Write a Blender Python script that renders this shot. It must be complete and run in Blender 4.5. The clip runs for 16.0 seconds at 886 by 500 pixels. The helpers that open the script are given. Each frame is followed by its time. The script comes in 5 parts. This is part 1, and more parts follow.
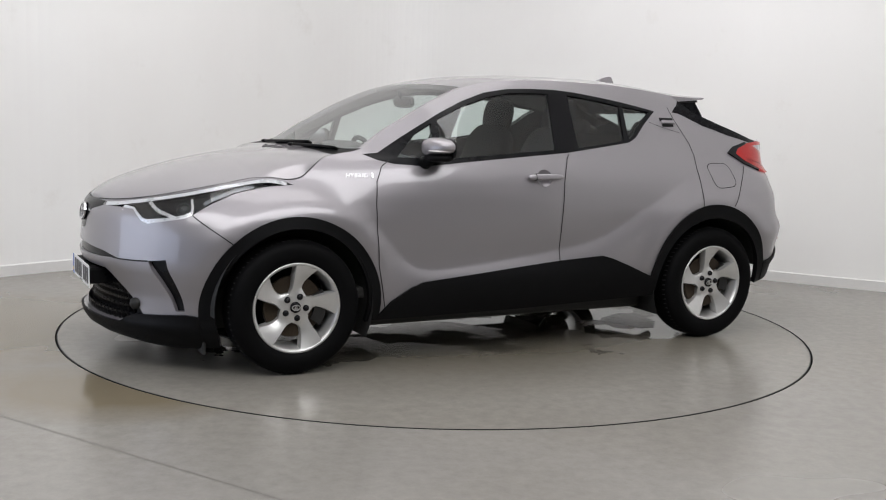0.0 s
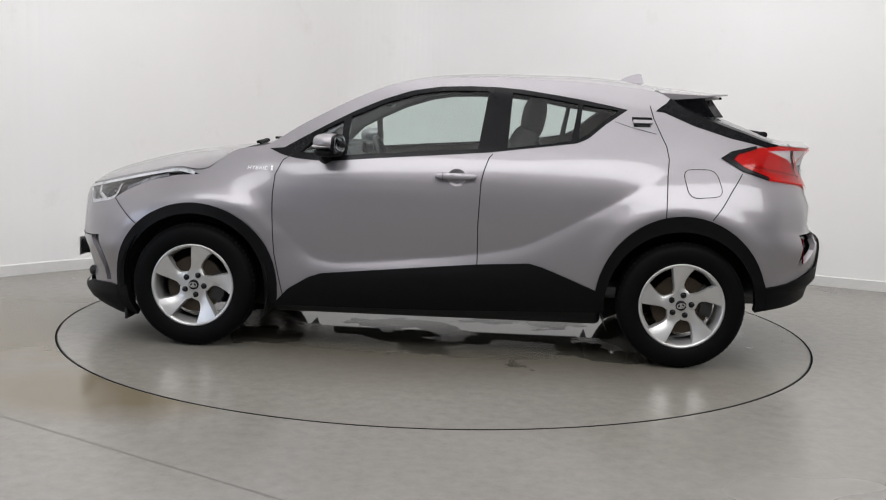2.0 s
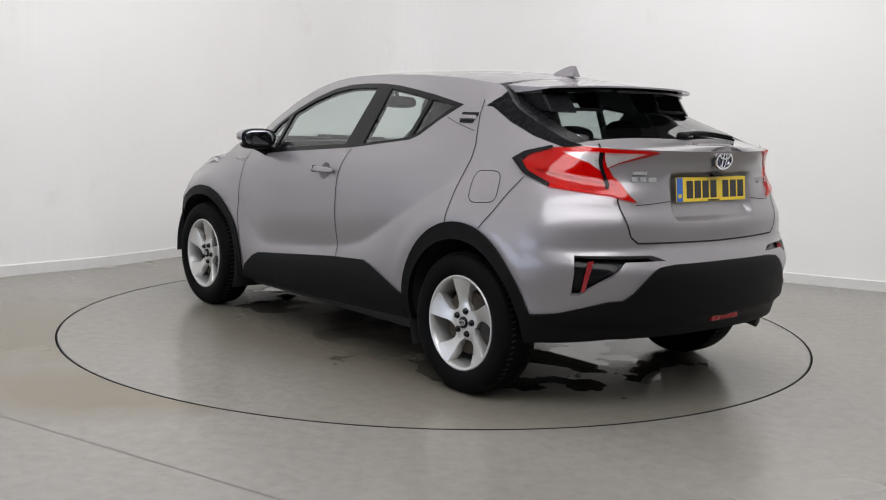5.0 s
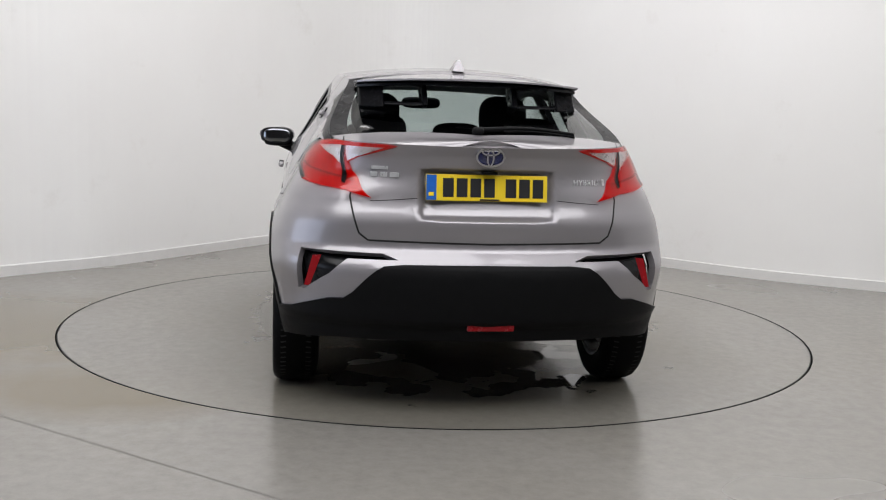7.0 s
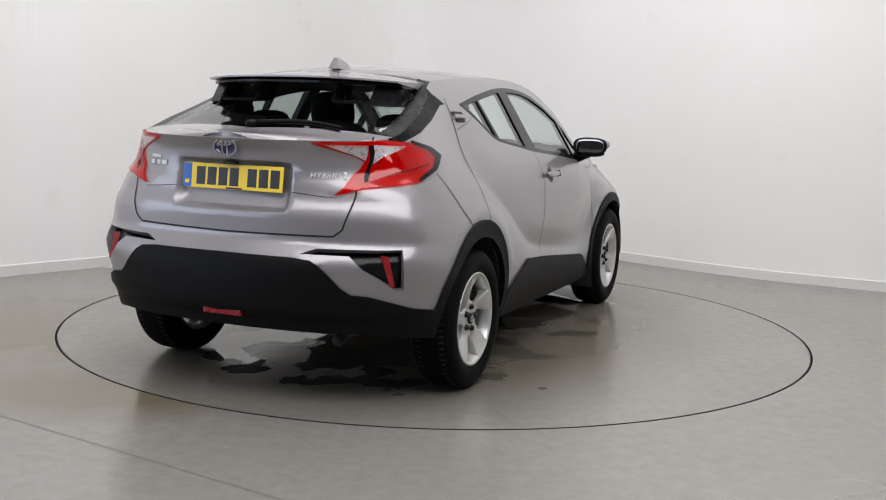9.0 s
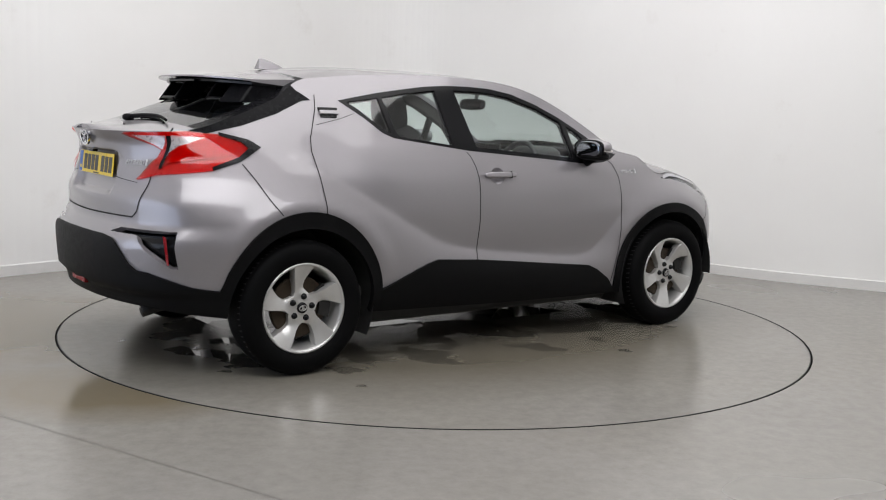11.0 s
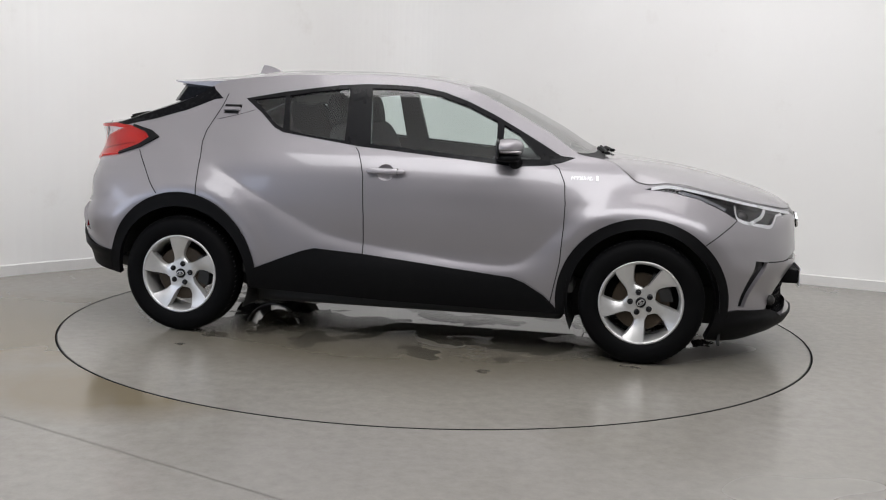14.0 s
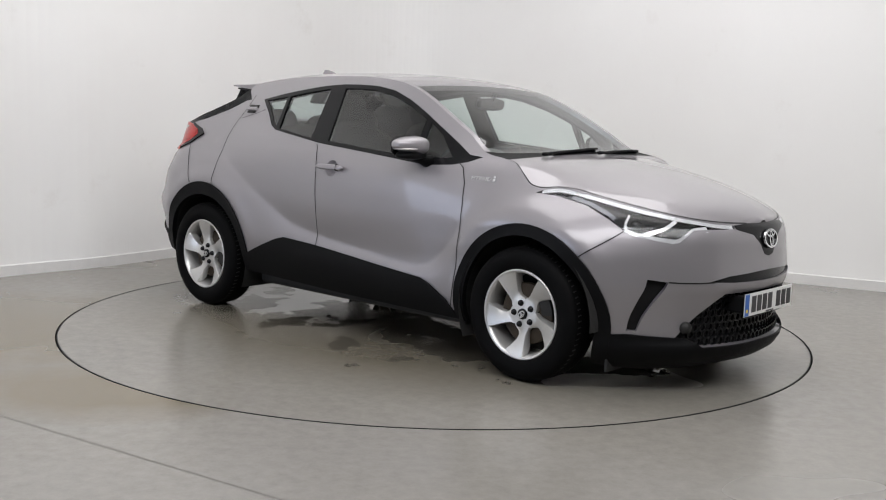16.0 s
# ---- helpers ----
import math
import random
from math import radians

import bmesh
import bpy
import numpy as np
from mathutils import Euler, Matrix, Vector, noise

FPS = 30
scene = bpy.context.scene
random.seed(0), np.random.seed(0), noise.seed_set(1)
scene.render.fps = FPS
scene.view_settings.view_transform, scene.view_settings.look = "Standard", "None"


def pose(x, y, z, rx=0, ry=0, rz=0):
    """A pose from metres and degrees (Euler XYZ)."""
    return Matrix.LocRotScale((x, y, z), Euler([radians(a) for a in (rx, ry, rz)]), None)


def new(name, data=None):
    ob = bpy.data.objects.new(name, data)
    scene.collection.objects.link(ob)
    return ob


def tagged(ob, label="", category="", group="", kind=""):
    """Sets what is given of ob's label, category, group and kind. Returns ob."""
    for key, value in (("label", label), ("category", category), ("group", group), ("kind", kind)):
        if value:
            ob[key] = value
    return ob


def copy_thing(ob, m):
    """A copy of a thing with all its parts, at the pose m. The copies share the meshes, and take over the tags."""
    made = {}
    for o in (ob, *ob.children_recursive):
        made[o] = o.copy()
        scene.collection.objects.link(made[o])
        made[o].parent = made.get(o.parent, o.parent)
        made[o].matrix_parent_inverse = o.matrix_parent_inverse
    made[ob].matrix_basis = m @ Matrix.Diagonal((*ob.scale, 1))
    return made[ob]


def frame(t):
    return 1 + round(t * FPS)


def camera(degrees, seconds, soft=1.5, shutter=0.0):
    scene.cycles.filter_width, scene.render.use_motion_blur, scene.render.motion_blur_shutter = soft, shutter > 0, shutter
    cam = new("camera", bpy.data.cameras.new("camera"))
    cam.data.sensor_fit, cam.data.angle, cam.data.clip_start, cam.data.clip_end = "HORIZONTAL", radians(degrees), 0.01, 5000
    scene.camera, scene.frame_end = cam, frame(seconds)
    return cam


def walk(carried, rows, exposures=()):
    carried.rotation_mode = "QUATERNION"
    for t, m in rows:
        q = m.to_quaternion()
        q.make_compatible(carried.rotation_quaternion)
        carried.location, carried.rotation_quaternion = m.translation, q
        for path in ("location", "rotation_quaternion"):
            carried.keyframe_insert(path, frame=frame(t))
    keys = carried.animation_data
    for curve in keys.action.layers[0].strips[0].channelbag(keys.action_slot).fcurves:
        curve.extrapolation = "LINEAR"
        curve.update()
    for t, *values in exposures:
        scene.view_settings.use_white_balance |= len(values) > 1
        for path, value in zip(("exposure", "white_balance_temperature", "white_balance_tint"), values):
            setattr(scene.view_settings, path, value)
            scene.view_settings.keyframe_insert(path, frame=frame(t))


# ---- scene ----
# ---- camera: stands still on a tripod before the turntable ----
cam = camera(45.96, 16.0, 1.1)
EYE = pose(0, -6.483, 1.326, 90 - 7.65, 0, -0.30) @ pose(0, 0, 0, 0, 0, 1.81)
walk(cam, [(0.0, EYE), (16.0, EYE)])

# ---- turntable and car placement ----
TABLE_R = 2.254
CAR_X, CAR_Y = -0.054, 0.094
HEADING, RATE = 207.55, -15.612
# small unevenness of the drive, degrees at seconds
UNEVEN = [(0, -0.1), (0.5, 0.1), (1, -0.1), (1.5, 0.4), (2, -0.2), (2.5, 0.1), (3, 0.1), (3.5, 0.1), (4, 0), (4.5, 0), (5, 0),
          (5.5, 0), (6, -0.05), (6.5, 0.2), (7, -0.1), (7.5, 0.2), (8, -0.2), (8.5, 0.1), (9, -0.2), (9.5, 0.05), (10, 0),
          (10.5, 0), (11, 0), (11.5, 0), (12, -0.4), (12.5, 0), (13, 0), (13.5, 0.3), (14, -0.25), (14.5, 0.2), (15, 0),
          (15.5, 0.25), (16, -0.15)]

# ---- world and studio light ----
world = bpy.data.worlds.new("studio_world")
scene.world = world
world.use_nodes = True
sky = world.node_tree.nodes.new("ShaderNodeTexSky")
sky.sky_type, sky.sun_disc = "NISHITA", False
sky.sun_elevation, sky.sun_rotation = radians(40), radians(150)
world.node_tree.links.new(sky.outputs[0], world.node_tree.nodes["Background"].inputs[0])
world.node_tree.nodes["Background"].inputs[1].default_value = 0.1
CEILING = 5.0


def softbox(x, y, sx, sy, power, colour=(1.0, 0.97, 0.94), z=CEILING - 0.12, rx=0, ry=0, rz=0):
    lamp = bpy.data.lights.new("area_lamp", "AREA")
    lamp.shape, lamp.size, lamp.size_y, lamp.energy, lamp.color = "RECTANGLE", sx, sy, power, colour
    ob = new("area_lamp", lamp)
    ob.matrix_world = pose(x, y, z, rx, ry, rz)
    return ob


# broad ceiling softboxes over the turntable and behind the camera, and the daylight of an open entrance beside the camera
softbox(0.3, 0.0, 5.0, 4.4, 174, (0.995, 0.98, 0.985))
softbox(0.5, -4.4, 8.5, 3.0, 402, (0.985, 0.985, 1.0), 4.6, 42, 0, 0)
# unseen daylight lamp, low before the left wall; no opening is built
softbox(-4.50, -3.3, 4.2, 1.5, 42, (0.66, 0.77, 1.0), 1.10, 90, 0, -82)


# ---- materials ----
def material(name):
    m = bpy.data.materials.new(name)
    m.use_nodes = True
    nt = m.node_tree
    return m, nt, nt.nodes["Principled BSDF"], nt.nodes["Material Output"]


def wire(nt, a, b):
    nt.links.new(a, b)


def noise_node(nt, scale, detail=4.0, rough=0.6, coords="Object"):
    tc = nt.nodes.new("ShaderNodeTexCoord")
    n = nt.nodes.new("ShaderNodeTexNoise")
    n.inputs["Scale"].default_value, n.inputs["Detail"].default_value, n.inputs["Roughness"].default_value = scale, detail, rough
    wire(nt, tc.outputs[coords], n.inputs["Vector"])
    return n


def ramp_node(nt, source, stops):
    r = nt.nodes.new("ShaderNodeValToRGB")
    while len(r.color_ramp.elements) < len(stops):
        r.color_ramp.elements.new(0.5)
    for e, (at, c) in zip(r.color_ramp.elements, stops):
        e.position, e.color = at, (*c, 1) if len(c) == 3 else c
    wire(nt, source, r.inputs[0])
    return r


def bump_node(nt, source, bsdf, strength, distance=0.002):
    b = nt.nodes.new("ShaderNodeBump")
    b.inputs["Strength"].default_value, b.inputs["Distance"].default_value = strength, distance
    wire(nt, source, b.inputs["Height"])
    wire(nt, b.outputs[0], bsdf.inputs["Normal"])


def simple(name, colour, rough=0.5, metal=0.0, grain=0.12, scale=40.0, bump=0.0, coat=0.0, spec=0.5, rough_var=0.08):
    """A surface with a fine and a coarse variation of tone and gloss."""
    m, nt, b, out = material(name)
    n1, n2 = noise_node(nt, scale), noise_node(nt, scale * 0.13, 3)
    mix = nt.nodes.new("ShaderNodeMath")
    mix.operation = "ADD"
    wire(nt, n1.outputs["Fac"], mix.inputs[0])
    wire(nt, n2.outputs["Fac"], mix.inputs[1])
    half = nt.nodes.new("ShaderNodeMath")
    half.operation, half.inputs[1].default_value = "MULTIPLY", 0.5
    wire(nt, mix.outputs[0], half.inputs[0])
    lo, hi = [c * (1 - grain) for c in colour], [min(1, c * (1 + grain)) for c in colour]
    r = ramp_node(nt, half.outputs[0], [(0.3, lo), (0.7, hi)])
    wire(nt, r.outputs[0], b.inputs["Base Color"])
    rr = ramp_node(nt, half.outputs[0], [(0.3, [max(0.02, rough - rough_var)] * 3), (0.7, [min(1, rough + rough_var)] * 3)])
    wire(nt, rr.outputs[0], b.inputs["Roughness"])
    b.inputs["Metallic"].default_value = metal
    b.inputs["Coat Weight"].default_value = coat
    b.inputs["Coat Roughness"].default_value = 0.04
    b.inputs["Specular IOR Level"].default_value = spec
    if bump:
        bump_node(nt, n1.outputs["Fac"], b, bump)
    return m


def paint_material():
    m, nt, b, out = material("silver_mauve_paint")
    flake, cloud = noise_node(nt, 900, 2), noise_node(nt, 2.2, 3)
    r = ramp_node(nt, flake.outputs["Fac"], [(0.3, (0.232, 0.218, 0.232)), (0.7, (0.312, 0.295, 0.313))])
    wire(nt, r.outputs[0], b.inputs["Base Color"])
    b.inputs["Metallic"].default_value = 0.56
    rr = ramp_node(nt, cloud.outputs["Fac"], [(0.3, (0.39,) * 3), (0.7, (0.44,) * 3)])
    wire(nt, rr.outputs[0], b.inputs["Roughness"])
    b.inputs["Coat Weight"].default_value, b.inputs["Coat Roughness"].default_value = 0.9, 0.05
    bump_node(nt, cloud.outputs["Fac"], b, 0.05, 0.004)
    return m


def glass_material(name, tint, gloss=0.10, rough=0.01):
    """Thin sheet glass: clear straight through, mirroring more at a flat angle, alike from both sides."""
    m, nt, b, out = material(name)
    nt.nodes.remove(b)
    lw, pw, mul, add, tr, gl, mix = (nt.nodes.new(k) for k in ("ShaderNodeLayerWeight", "ShaderNodeMath", "ShaderNodeMath", "ShaderNodeMath", "ShaderNodeBsdfTransparent", "ShaderNodeBsdfGlossy", "ShaderNodeMixShader"))
    lw.inputs[0].default_value = 0.5
    pw.operation, pw.inputs[1].default_value = "POWER", 4.0
    mul.operation, mul.inputs[1].default_value = "MULTIPLY", 0.85
    add.operation, add.inputs[1].default_value = "ADD", gloss
    tr.inputs[0].default_value = (*tint, 1)
    gl.inputs["Roughness"].default_value = rough
    for a, c in ((lw.outputs["Facing"], pw.inputs[0]), (pw.outputs[0], mul.inputs[0]), (mul.outputs[0], add.inputs[0]), (add.outputs[0], mix.inputs[0]),
                 (tr.outputs[0], mix.inputs[1]), (gl.outputs[0], mix.inputs[2]), (mix.outputs[0], out.inputs[0])):
        wire(nt, a, c)
    return m


def floor_material(name, wet):
    """Poured grey epoxy: cloudy, fine grit, dried water stains; on the turntable also wet patches."""
    m, nt, b, out = material(name)
    cloud, grit, stain = noise_node(nt, 0.9, 1.5, 0.4), noise_node(nt, 14, 6, 0.75), noise_node(nt, 0.5, 1.5, 0.4)
    base = ramp_node(nt, cloud.outputs["Fac"], [(0.3, (0.222, 0.212, 0.194)), (0.7, (0.246, 0.237, 0.221))])
    dirt = ramp_node(nt, stain.outputs["Fac"], [(0.25, (0, 0, 0)), (0.80, (1, 1, 1))])
    tan = nt.nodes.new("ShaderNodeMixRGB")
    tan.inputs[2].default_value = (0.204, 0.182, 0.138, 1)
    half = nt.nodes.new("ShaderNodeMath")
    half.operation, half.inputs[1].default_value = "MULTIPLY", 0.40
    wire(nt, dirt.outputs[0], half.inputs[0])
    wire(nt, half.outputs[0], tan.inputs[0])
    wire(nt, base.outputs[0], tan.inputs[1])
    speck = ramp_node(nt, grit.outputs["Fac"], [(0.30, (0.86,) * 3), (0.70, (1.08,) * 3)])
    mul = nt.nodes.new("ShaderNodeMixRGB")
    mul.blend_type, mul.inputs[0].default_value = "MULTIPLY", 1.0
    wire(nt, tan.outputs[0], mul.inputs[1])
    wire(nt, speck.outputs[0], mul.inputs[2])
    wire(nt, mul.outputs[0], b.inputs["Base Color"])
    rough = ramp_node(nt, cloud.outputs["Fac"], [(0.3, (0.21,) * 3), (0.7, (0.28,) * 3)])

    def field(cx, cy, rx, ry):
        """1 in the middle of an oval, 0 past its edge."""
        tc, mp, gr = (nt.nodes.new(k) for k in ("ShaderNodeTexCoord", "ShaderNodeMapping", "ShaderNodeTexGradient"))
        mp.inputs["Location"].default_value, mp.inputs["Scale"].default_value = (-cx / rx, -cy / ry, 0), (1 / rx, 1 / ry, 1)
        gr.gradient_type = "SPHERICAL"
        wire(nt, tc.outputs["Object"], mp.inputs["Vector"])
        wire(nt, mp.outputs[0], gr.inputs[0])
        return gr.outputs["Fac"]

    def maths(op, a, c):
        q = nt.nodes.new("ShaderNodeMath")
        q.operation = op
        for k, v in enumerate((a, c)):
            if isinstance(v, (int, float)):
                q.inputs[k].default_value = v
            else:
                wire(nt, v, q.inputs[k])
        return q.outputs[0]
    patch = noise_node(nt, 2.2, 5 if wet else 2, 0.5)
    if wet:
        level = maths("ADD", maths("MULTIPLY", patch.outputs["Fac"], 0.7), maths("MULTIPLY", maths("MINIMUM", field(-0.1, 0, 2.6, 1.5), 0.45), 0.50))
        film = ramp_node(nt, level, [(0.560, (0, 0, 0)), (0.574, (1, 1, 1))])
        # a smooth darker brown oval under and round the car, and puddles in it
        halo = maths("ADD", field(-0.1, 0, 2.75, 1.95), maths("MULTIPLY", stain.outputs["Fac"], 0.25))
        oval_mask = ramp_node(nt, halo, [(0.22, (0, 0, 0)), (0.62, (1, 1, 1))])
        brown_mix, pool = nt.nodes.new("ShaderNodeMixRGB"), nt.nodes.new("ShaderNodeMixRGB")
        brown_mix.inputs[2].default_value, pool.inputs[2].default_value = (0.112, 0.098, 0.072, 1), (0.075, 0.068, 0.055, 1)
        wire(nt, maths("MULTIPLY", oval_mask.outputs[0], 0.85), brown_mix.inputs[0])
        wire(nt, mul.outputs[0], brown_mix.inputs[1])
        wire(nt, maths("MULTIPLY", film.outputs[0], 0.85), pool.inputs[0])
        wire(nt, brown_mix.outputs[0], pool.inputs[1])
        wire(nt, pool.outputs[0], b.inputs["Base Color"])
    else:
        level = maths("MULTIPLY", maths("ADD", field(-1.50, -1.85, 0.80, 0.55), field(-2.9, -0.7, 2.2, 1.5)), maths("ADD", patch.outputs["Fac"], 0.5))
        film = ramp_node(nt, level, [(0.05, (0, 0, 0)), (0.60, (1, 1, 1))])
        spill = nt.nodes.new("ShaderNodeMixRGB")
        spill.inputs[2].default_value = (0.160, 0.133, 0.088, 1)
        wire(nt, maths("MULTIPLY", film.outputs[0], 0.92), spill.inputs[0])
        wire(nt, mul.outputs[0], spill.inputs[1])
        wire(nt, spill.outputs[0], b.inputs["Base Color"])
    mx = nt.nodes.new("ShaderNodeMixRGB")
    mx.inputs[2].default_value = (0.035, 0.035, 0.035, 1) if wet else (0.13, 0.13, 0.13, 1)
    wire(nt, film.outputs[0], mx.inputs[0])
    wire(nt, rough.outputs[0], mx.inputs[1])
    wire(nt, mx.outputs[0], b.inputs["Roughness"])
    ripple = noise_node(nt, 7.0, 2, 0.5)
    bump_node(nt, ripple.outputs["Fac"], b, 0.02, 0.004)
    return m


def wall_material():
    m, nt, b, out = material("white_wall_paint")
    n1, n2, n3 = noise_node(nt, 0.7, 4), noise_node(nt, 60, 3), noise_node(nt, 2.6, 6, 0.7)
    r = ramp_node(nt, n1.outputs["Fac"], [(0.3, (0.80, 0.79, 0.78)), (0.7, (0.83, 0.825, 0.815))])
    scuff = ramp_node(nt, n3.outputs["Fac"], [(0.60, (1, 1, 1)), (0.80, (0.93, 0.92, 0.91))])
    mul = nt.nodes.new("ShaderNodeMixRGB")
    mul.blend_type, mul.inputs[0].default_value = "MULTIPLY", 1.0
    wire(nt, r.outputs[0], mul.inputs[1])
    wire(nt, scuff.outputs[0], mul.inputs[2])
    wire(nt, mul.outputs[0], b.inputs["Base Color"])
    b.inputs["Roughness"].default_value = 0.55
    bump_node(nt, n2.outputs["Fac"], b, 0.08, 0.001)
    return m


PAINT = paint_material()
CLADDING = simple("textured_black_plastic", (0.0045, 0.0045, 0.005), 0.50, spec=0.09, bump=0.25, scale=260, grain=0.2)
GLOSS_BLACK = simple("gloss_black_trim", (0.006, 0.006, 0.007), 0.20, spec=0.20)
SMOKED = simple("smoked_black_glass", (0.005, 0.005, 0.006), 0.28, spec=0.07)
GAP = simple("dark_gap", (0.006, 0.006, 0.006), 0.8)
GLASS = glass_material("side_glass", (0.86, 0.93, 0.91))
SCREEN = glass_material("windscreen_glass", (0.86, 0.93, 0.91))
TINT = glass_material("rear_glass_tint", (0.74, 0.81, 0.80))
LENS = glass_material("clear_lens", (0.96, 0.97, 0.98), 0.05)
RED_LENS = glass_material("red_lens", (0.92, 0.14, 0.11), 0.05)
RED = simple("red_reflector", (0.42, 0.009, 0.010), 0.30, scale=70, grain=0.25)
DARK_RED = simple("dark_red_reflector", (0.25, 0.006, 0.010), 0.25, spec=0.4)
CLEAR_CORE = simple("silvered_reflector", (0.56, 0.53, 0.53), 0.30, metal=0.45, scale=90)
LIGHT_GUIDE = simple("silvered_light_guide", (0.60, 0.60, 0.61), 0.30, metal=0.3, grain=0.15, scale=60)
BADGE = simple("satin_chrome_letters", (0.58, 0.58, 0.59), 0.30, metal=0.6)
CHROME = simple("chrome", (0.80, 0.80, 0.82), 0.10, metal=1.0, rough_var=0.04)
SATIN = simple("satin_silver_trim", (0.62, 0.62, 0.63), 0.28, metal=0.9)
ALLOY = simple("silver_alloy", (0.58, 0.575, 0.565), 0.36, metal=0.70, coat=0.15, grain=0.05, rough_var=0.05)
STEEL = simple("rusty_brake_steel", (0.040, 0.029, 0.019), 0.5, metal=0.6, grain=0.35, scale=60)
DARK_METAL = simple("dark_hub_metal", (0.018, 0.0175, 0.017), 0.55, metal=0.4)
RUBBER = simple("tyre_rubber", (0.003, 0.003, 0.0033), 0.60, spec=0.06, bump=0.2, scale=150, grain=0.25)
FABRIC = simple("dark_seat_cloth", (0.014, 0.0145, 0.016), 0.9, scale=60)
MIRROR = simple("dim_mirror_glass", (0.22, 0.23, 0.25), 0.04, metal=1.0, rough_var=0.02)
DASH = simple("dark_dash_plastic", (0.035, 0.035, 0.037), 0.6, bump=0.2, scale=200)
LINING = simple("dark_cabin_lining", (0.07, 0.068, 0.066), 0.85)
HEADLINER = simple("grey_headliner", (0.16, 0.155, 0.15), 0.9)
UNDER = simple("black_underbody", (0.012, 0.012, 0.012), 0.7, bump=0.3)
YELLOW = simple("yellow_plate", (0.72, 0.52, 0.02), 0.35, grain=0.04)
WHITE = simple("white_plate", (0.75, 0.75, 0.74), 0.35, grain=0.04)
BLUE = simple("blue_band", (0.01, 0.10, 0.42), 0.35, grain=0.04)
INK = simple("black_ink", (0.012, 0.012, 0.014), 0.4)
BADGE_BLUE = simple("dark_blue_enamel", (0.008, 0.012, 0.06), 0.12, coat=1.0)
FLOOR = floor_material("grey_epoxy_floor", False)
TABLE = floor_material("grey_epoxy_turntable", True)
WALL = wall_material()
DARK_WALL = simple("charcoal_curtain", (0.13, 0.127, 0.125), 0.85, scale=6)
BOARD = simple("white_skirting", (0.68, 0.67, 0.66), 0.45, grain=0.03)


# ---- helpers for meshes ----
def part(name, bm, mat, parent, label="", smooth=False):
    """Link a bmesh as one mesh object under a thing or a part."""
    me = bpy.data.meshes.new(name)
    bm.normal_update()
    bm.to_mesh(me)
    bm.free()
    for mt in (mat if isinstance(mat, (list, tuple)) else [mat]):
        me.materials.append(mt)
    if smooth:
        for p in me.polygons:
            p.use_smooth = True
    ob = new(name, me)
    if parent is not None:
        ob.parent = parent
    if label:
        tagged(ob, label)
    return ob


def box(bm, x0, x1, y0, y1, z0, z1, bevel=0.0, m=None):
    g = bmesh.ops.create_cube(bm, size=1.0)
    vs = g["verts"]
    for v in vs:
        v.co = Vector(((x0 + x1) / 2 + v.co.x * (x1 - x0), (y0 + y1) / 2 + v.co.y * (y1 - y0), (z0 + z1) / 2 + v.co.z * (z1 - z0)))
    if bevel:
        es = list({e for v in vs for e in v.link_edges})
        vs = list({v for f in bmesh.ops.bevel(bm, geom=es, offset=bevel, segments=3, profile=0.5, affect="EDGES")["faces"] for v in f.verts} | {v for v in vs if v.is_valid})
    if m is not None:
        bmesh.ops.transform(bm, matrix=m, verts=[v for v in vs if v.is_valid])
    return vs


def revolve(bm, profile, steps=64, axis="y", closed=False):
    """Turn a profile of (radius, along) round an axis."""
    rings = []
    for i in range(steps):
        a = 2 * math.pi * i / steps
        c, s = math.cos(a), math.sin(a)
        ring = []
        for r, h in profile:
            co = {"y": (r * c, h, r * s), "z": (r * c, r * s, h), "x": (h, r * c, r * s)}[axis]
            ring.append(bm.verts.new(co))
        rings.append(ring)
    n = len(profile)
    for i in range(steps):
        a, b = rings[i], rings[(i + 1) % steps]
        for k in range(n if closed else n - 1):
            bm.faces.new((a[k], b[k], b[(k + 1) % n], a[(k + 1) % n]))
    return rings


def tube(bm, points, radius, sides=8):
    """A round bar along a list of points."""
    pts = [Vector(p) for p in points]
    rings = []
    for i, p in enumerate(pts):
        d = (pts[min(i + 1, len(pts) - 1)] - pts[max(i - 1, 0)]).normalized()
        u = d.cross(Vector((0.13, 0.31, 0.94))).normalized()
        w = d.cross(u)
        r = radius[i] if isinstance(radius, (list, tuple)) else radius
        rings.append([bm.verts.new(p + (u * math.cos(k * 2 * math.pi / sides) + w * math.sin(k * 2 * math.pi / sides)) * r) for k in range(sides)])
    for a, b in zip(rings, rings[1:]):
        for k in range(sides):
            bm.faces.new((a[k], a[(k + 1) % sides], b[(k + 1) % sides], b[k]))
    bm.faces.new(rings[0][::-1])
    bm.faces.new(rings[-1])


def prism(bm, outline, depth, m):
    """A flat outline in (x, y) with a depth along z, placed by m."""
    top = [bm.verts.new(m @ Vector((x, y, depth / 2))) for x, y in outline]
    low = [bm.verts.new(m @ Vector((x, y, -depth / 2))) for x, y in outline]
    bm.faces.new(top)
    bm.faces.new(low[::-1])
    for i in range(len(top)):
        j = (i + 1) % len(top)
        bm.faces.new((top[i], low[i], low[j], top[j]))


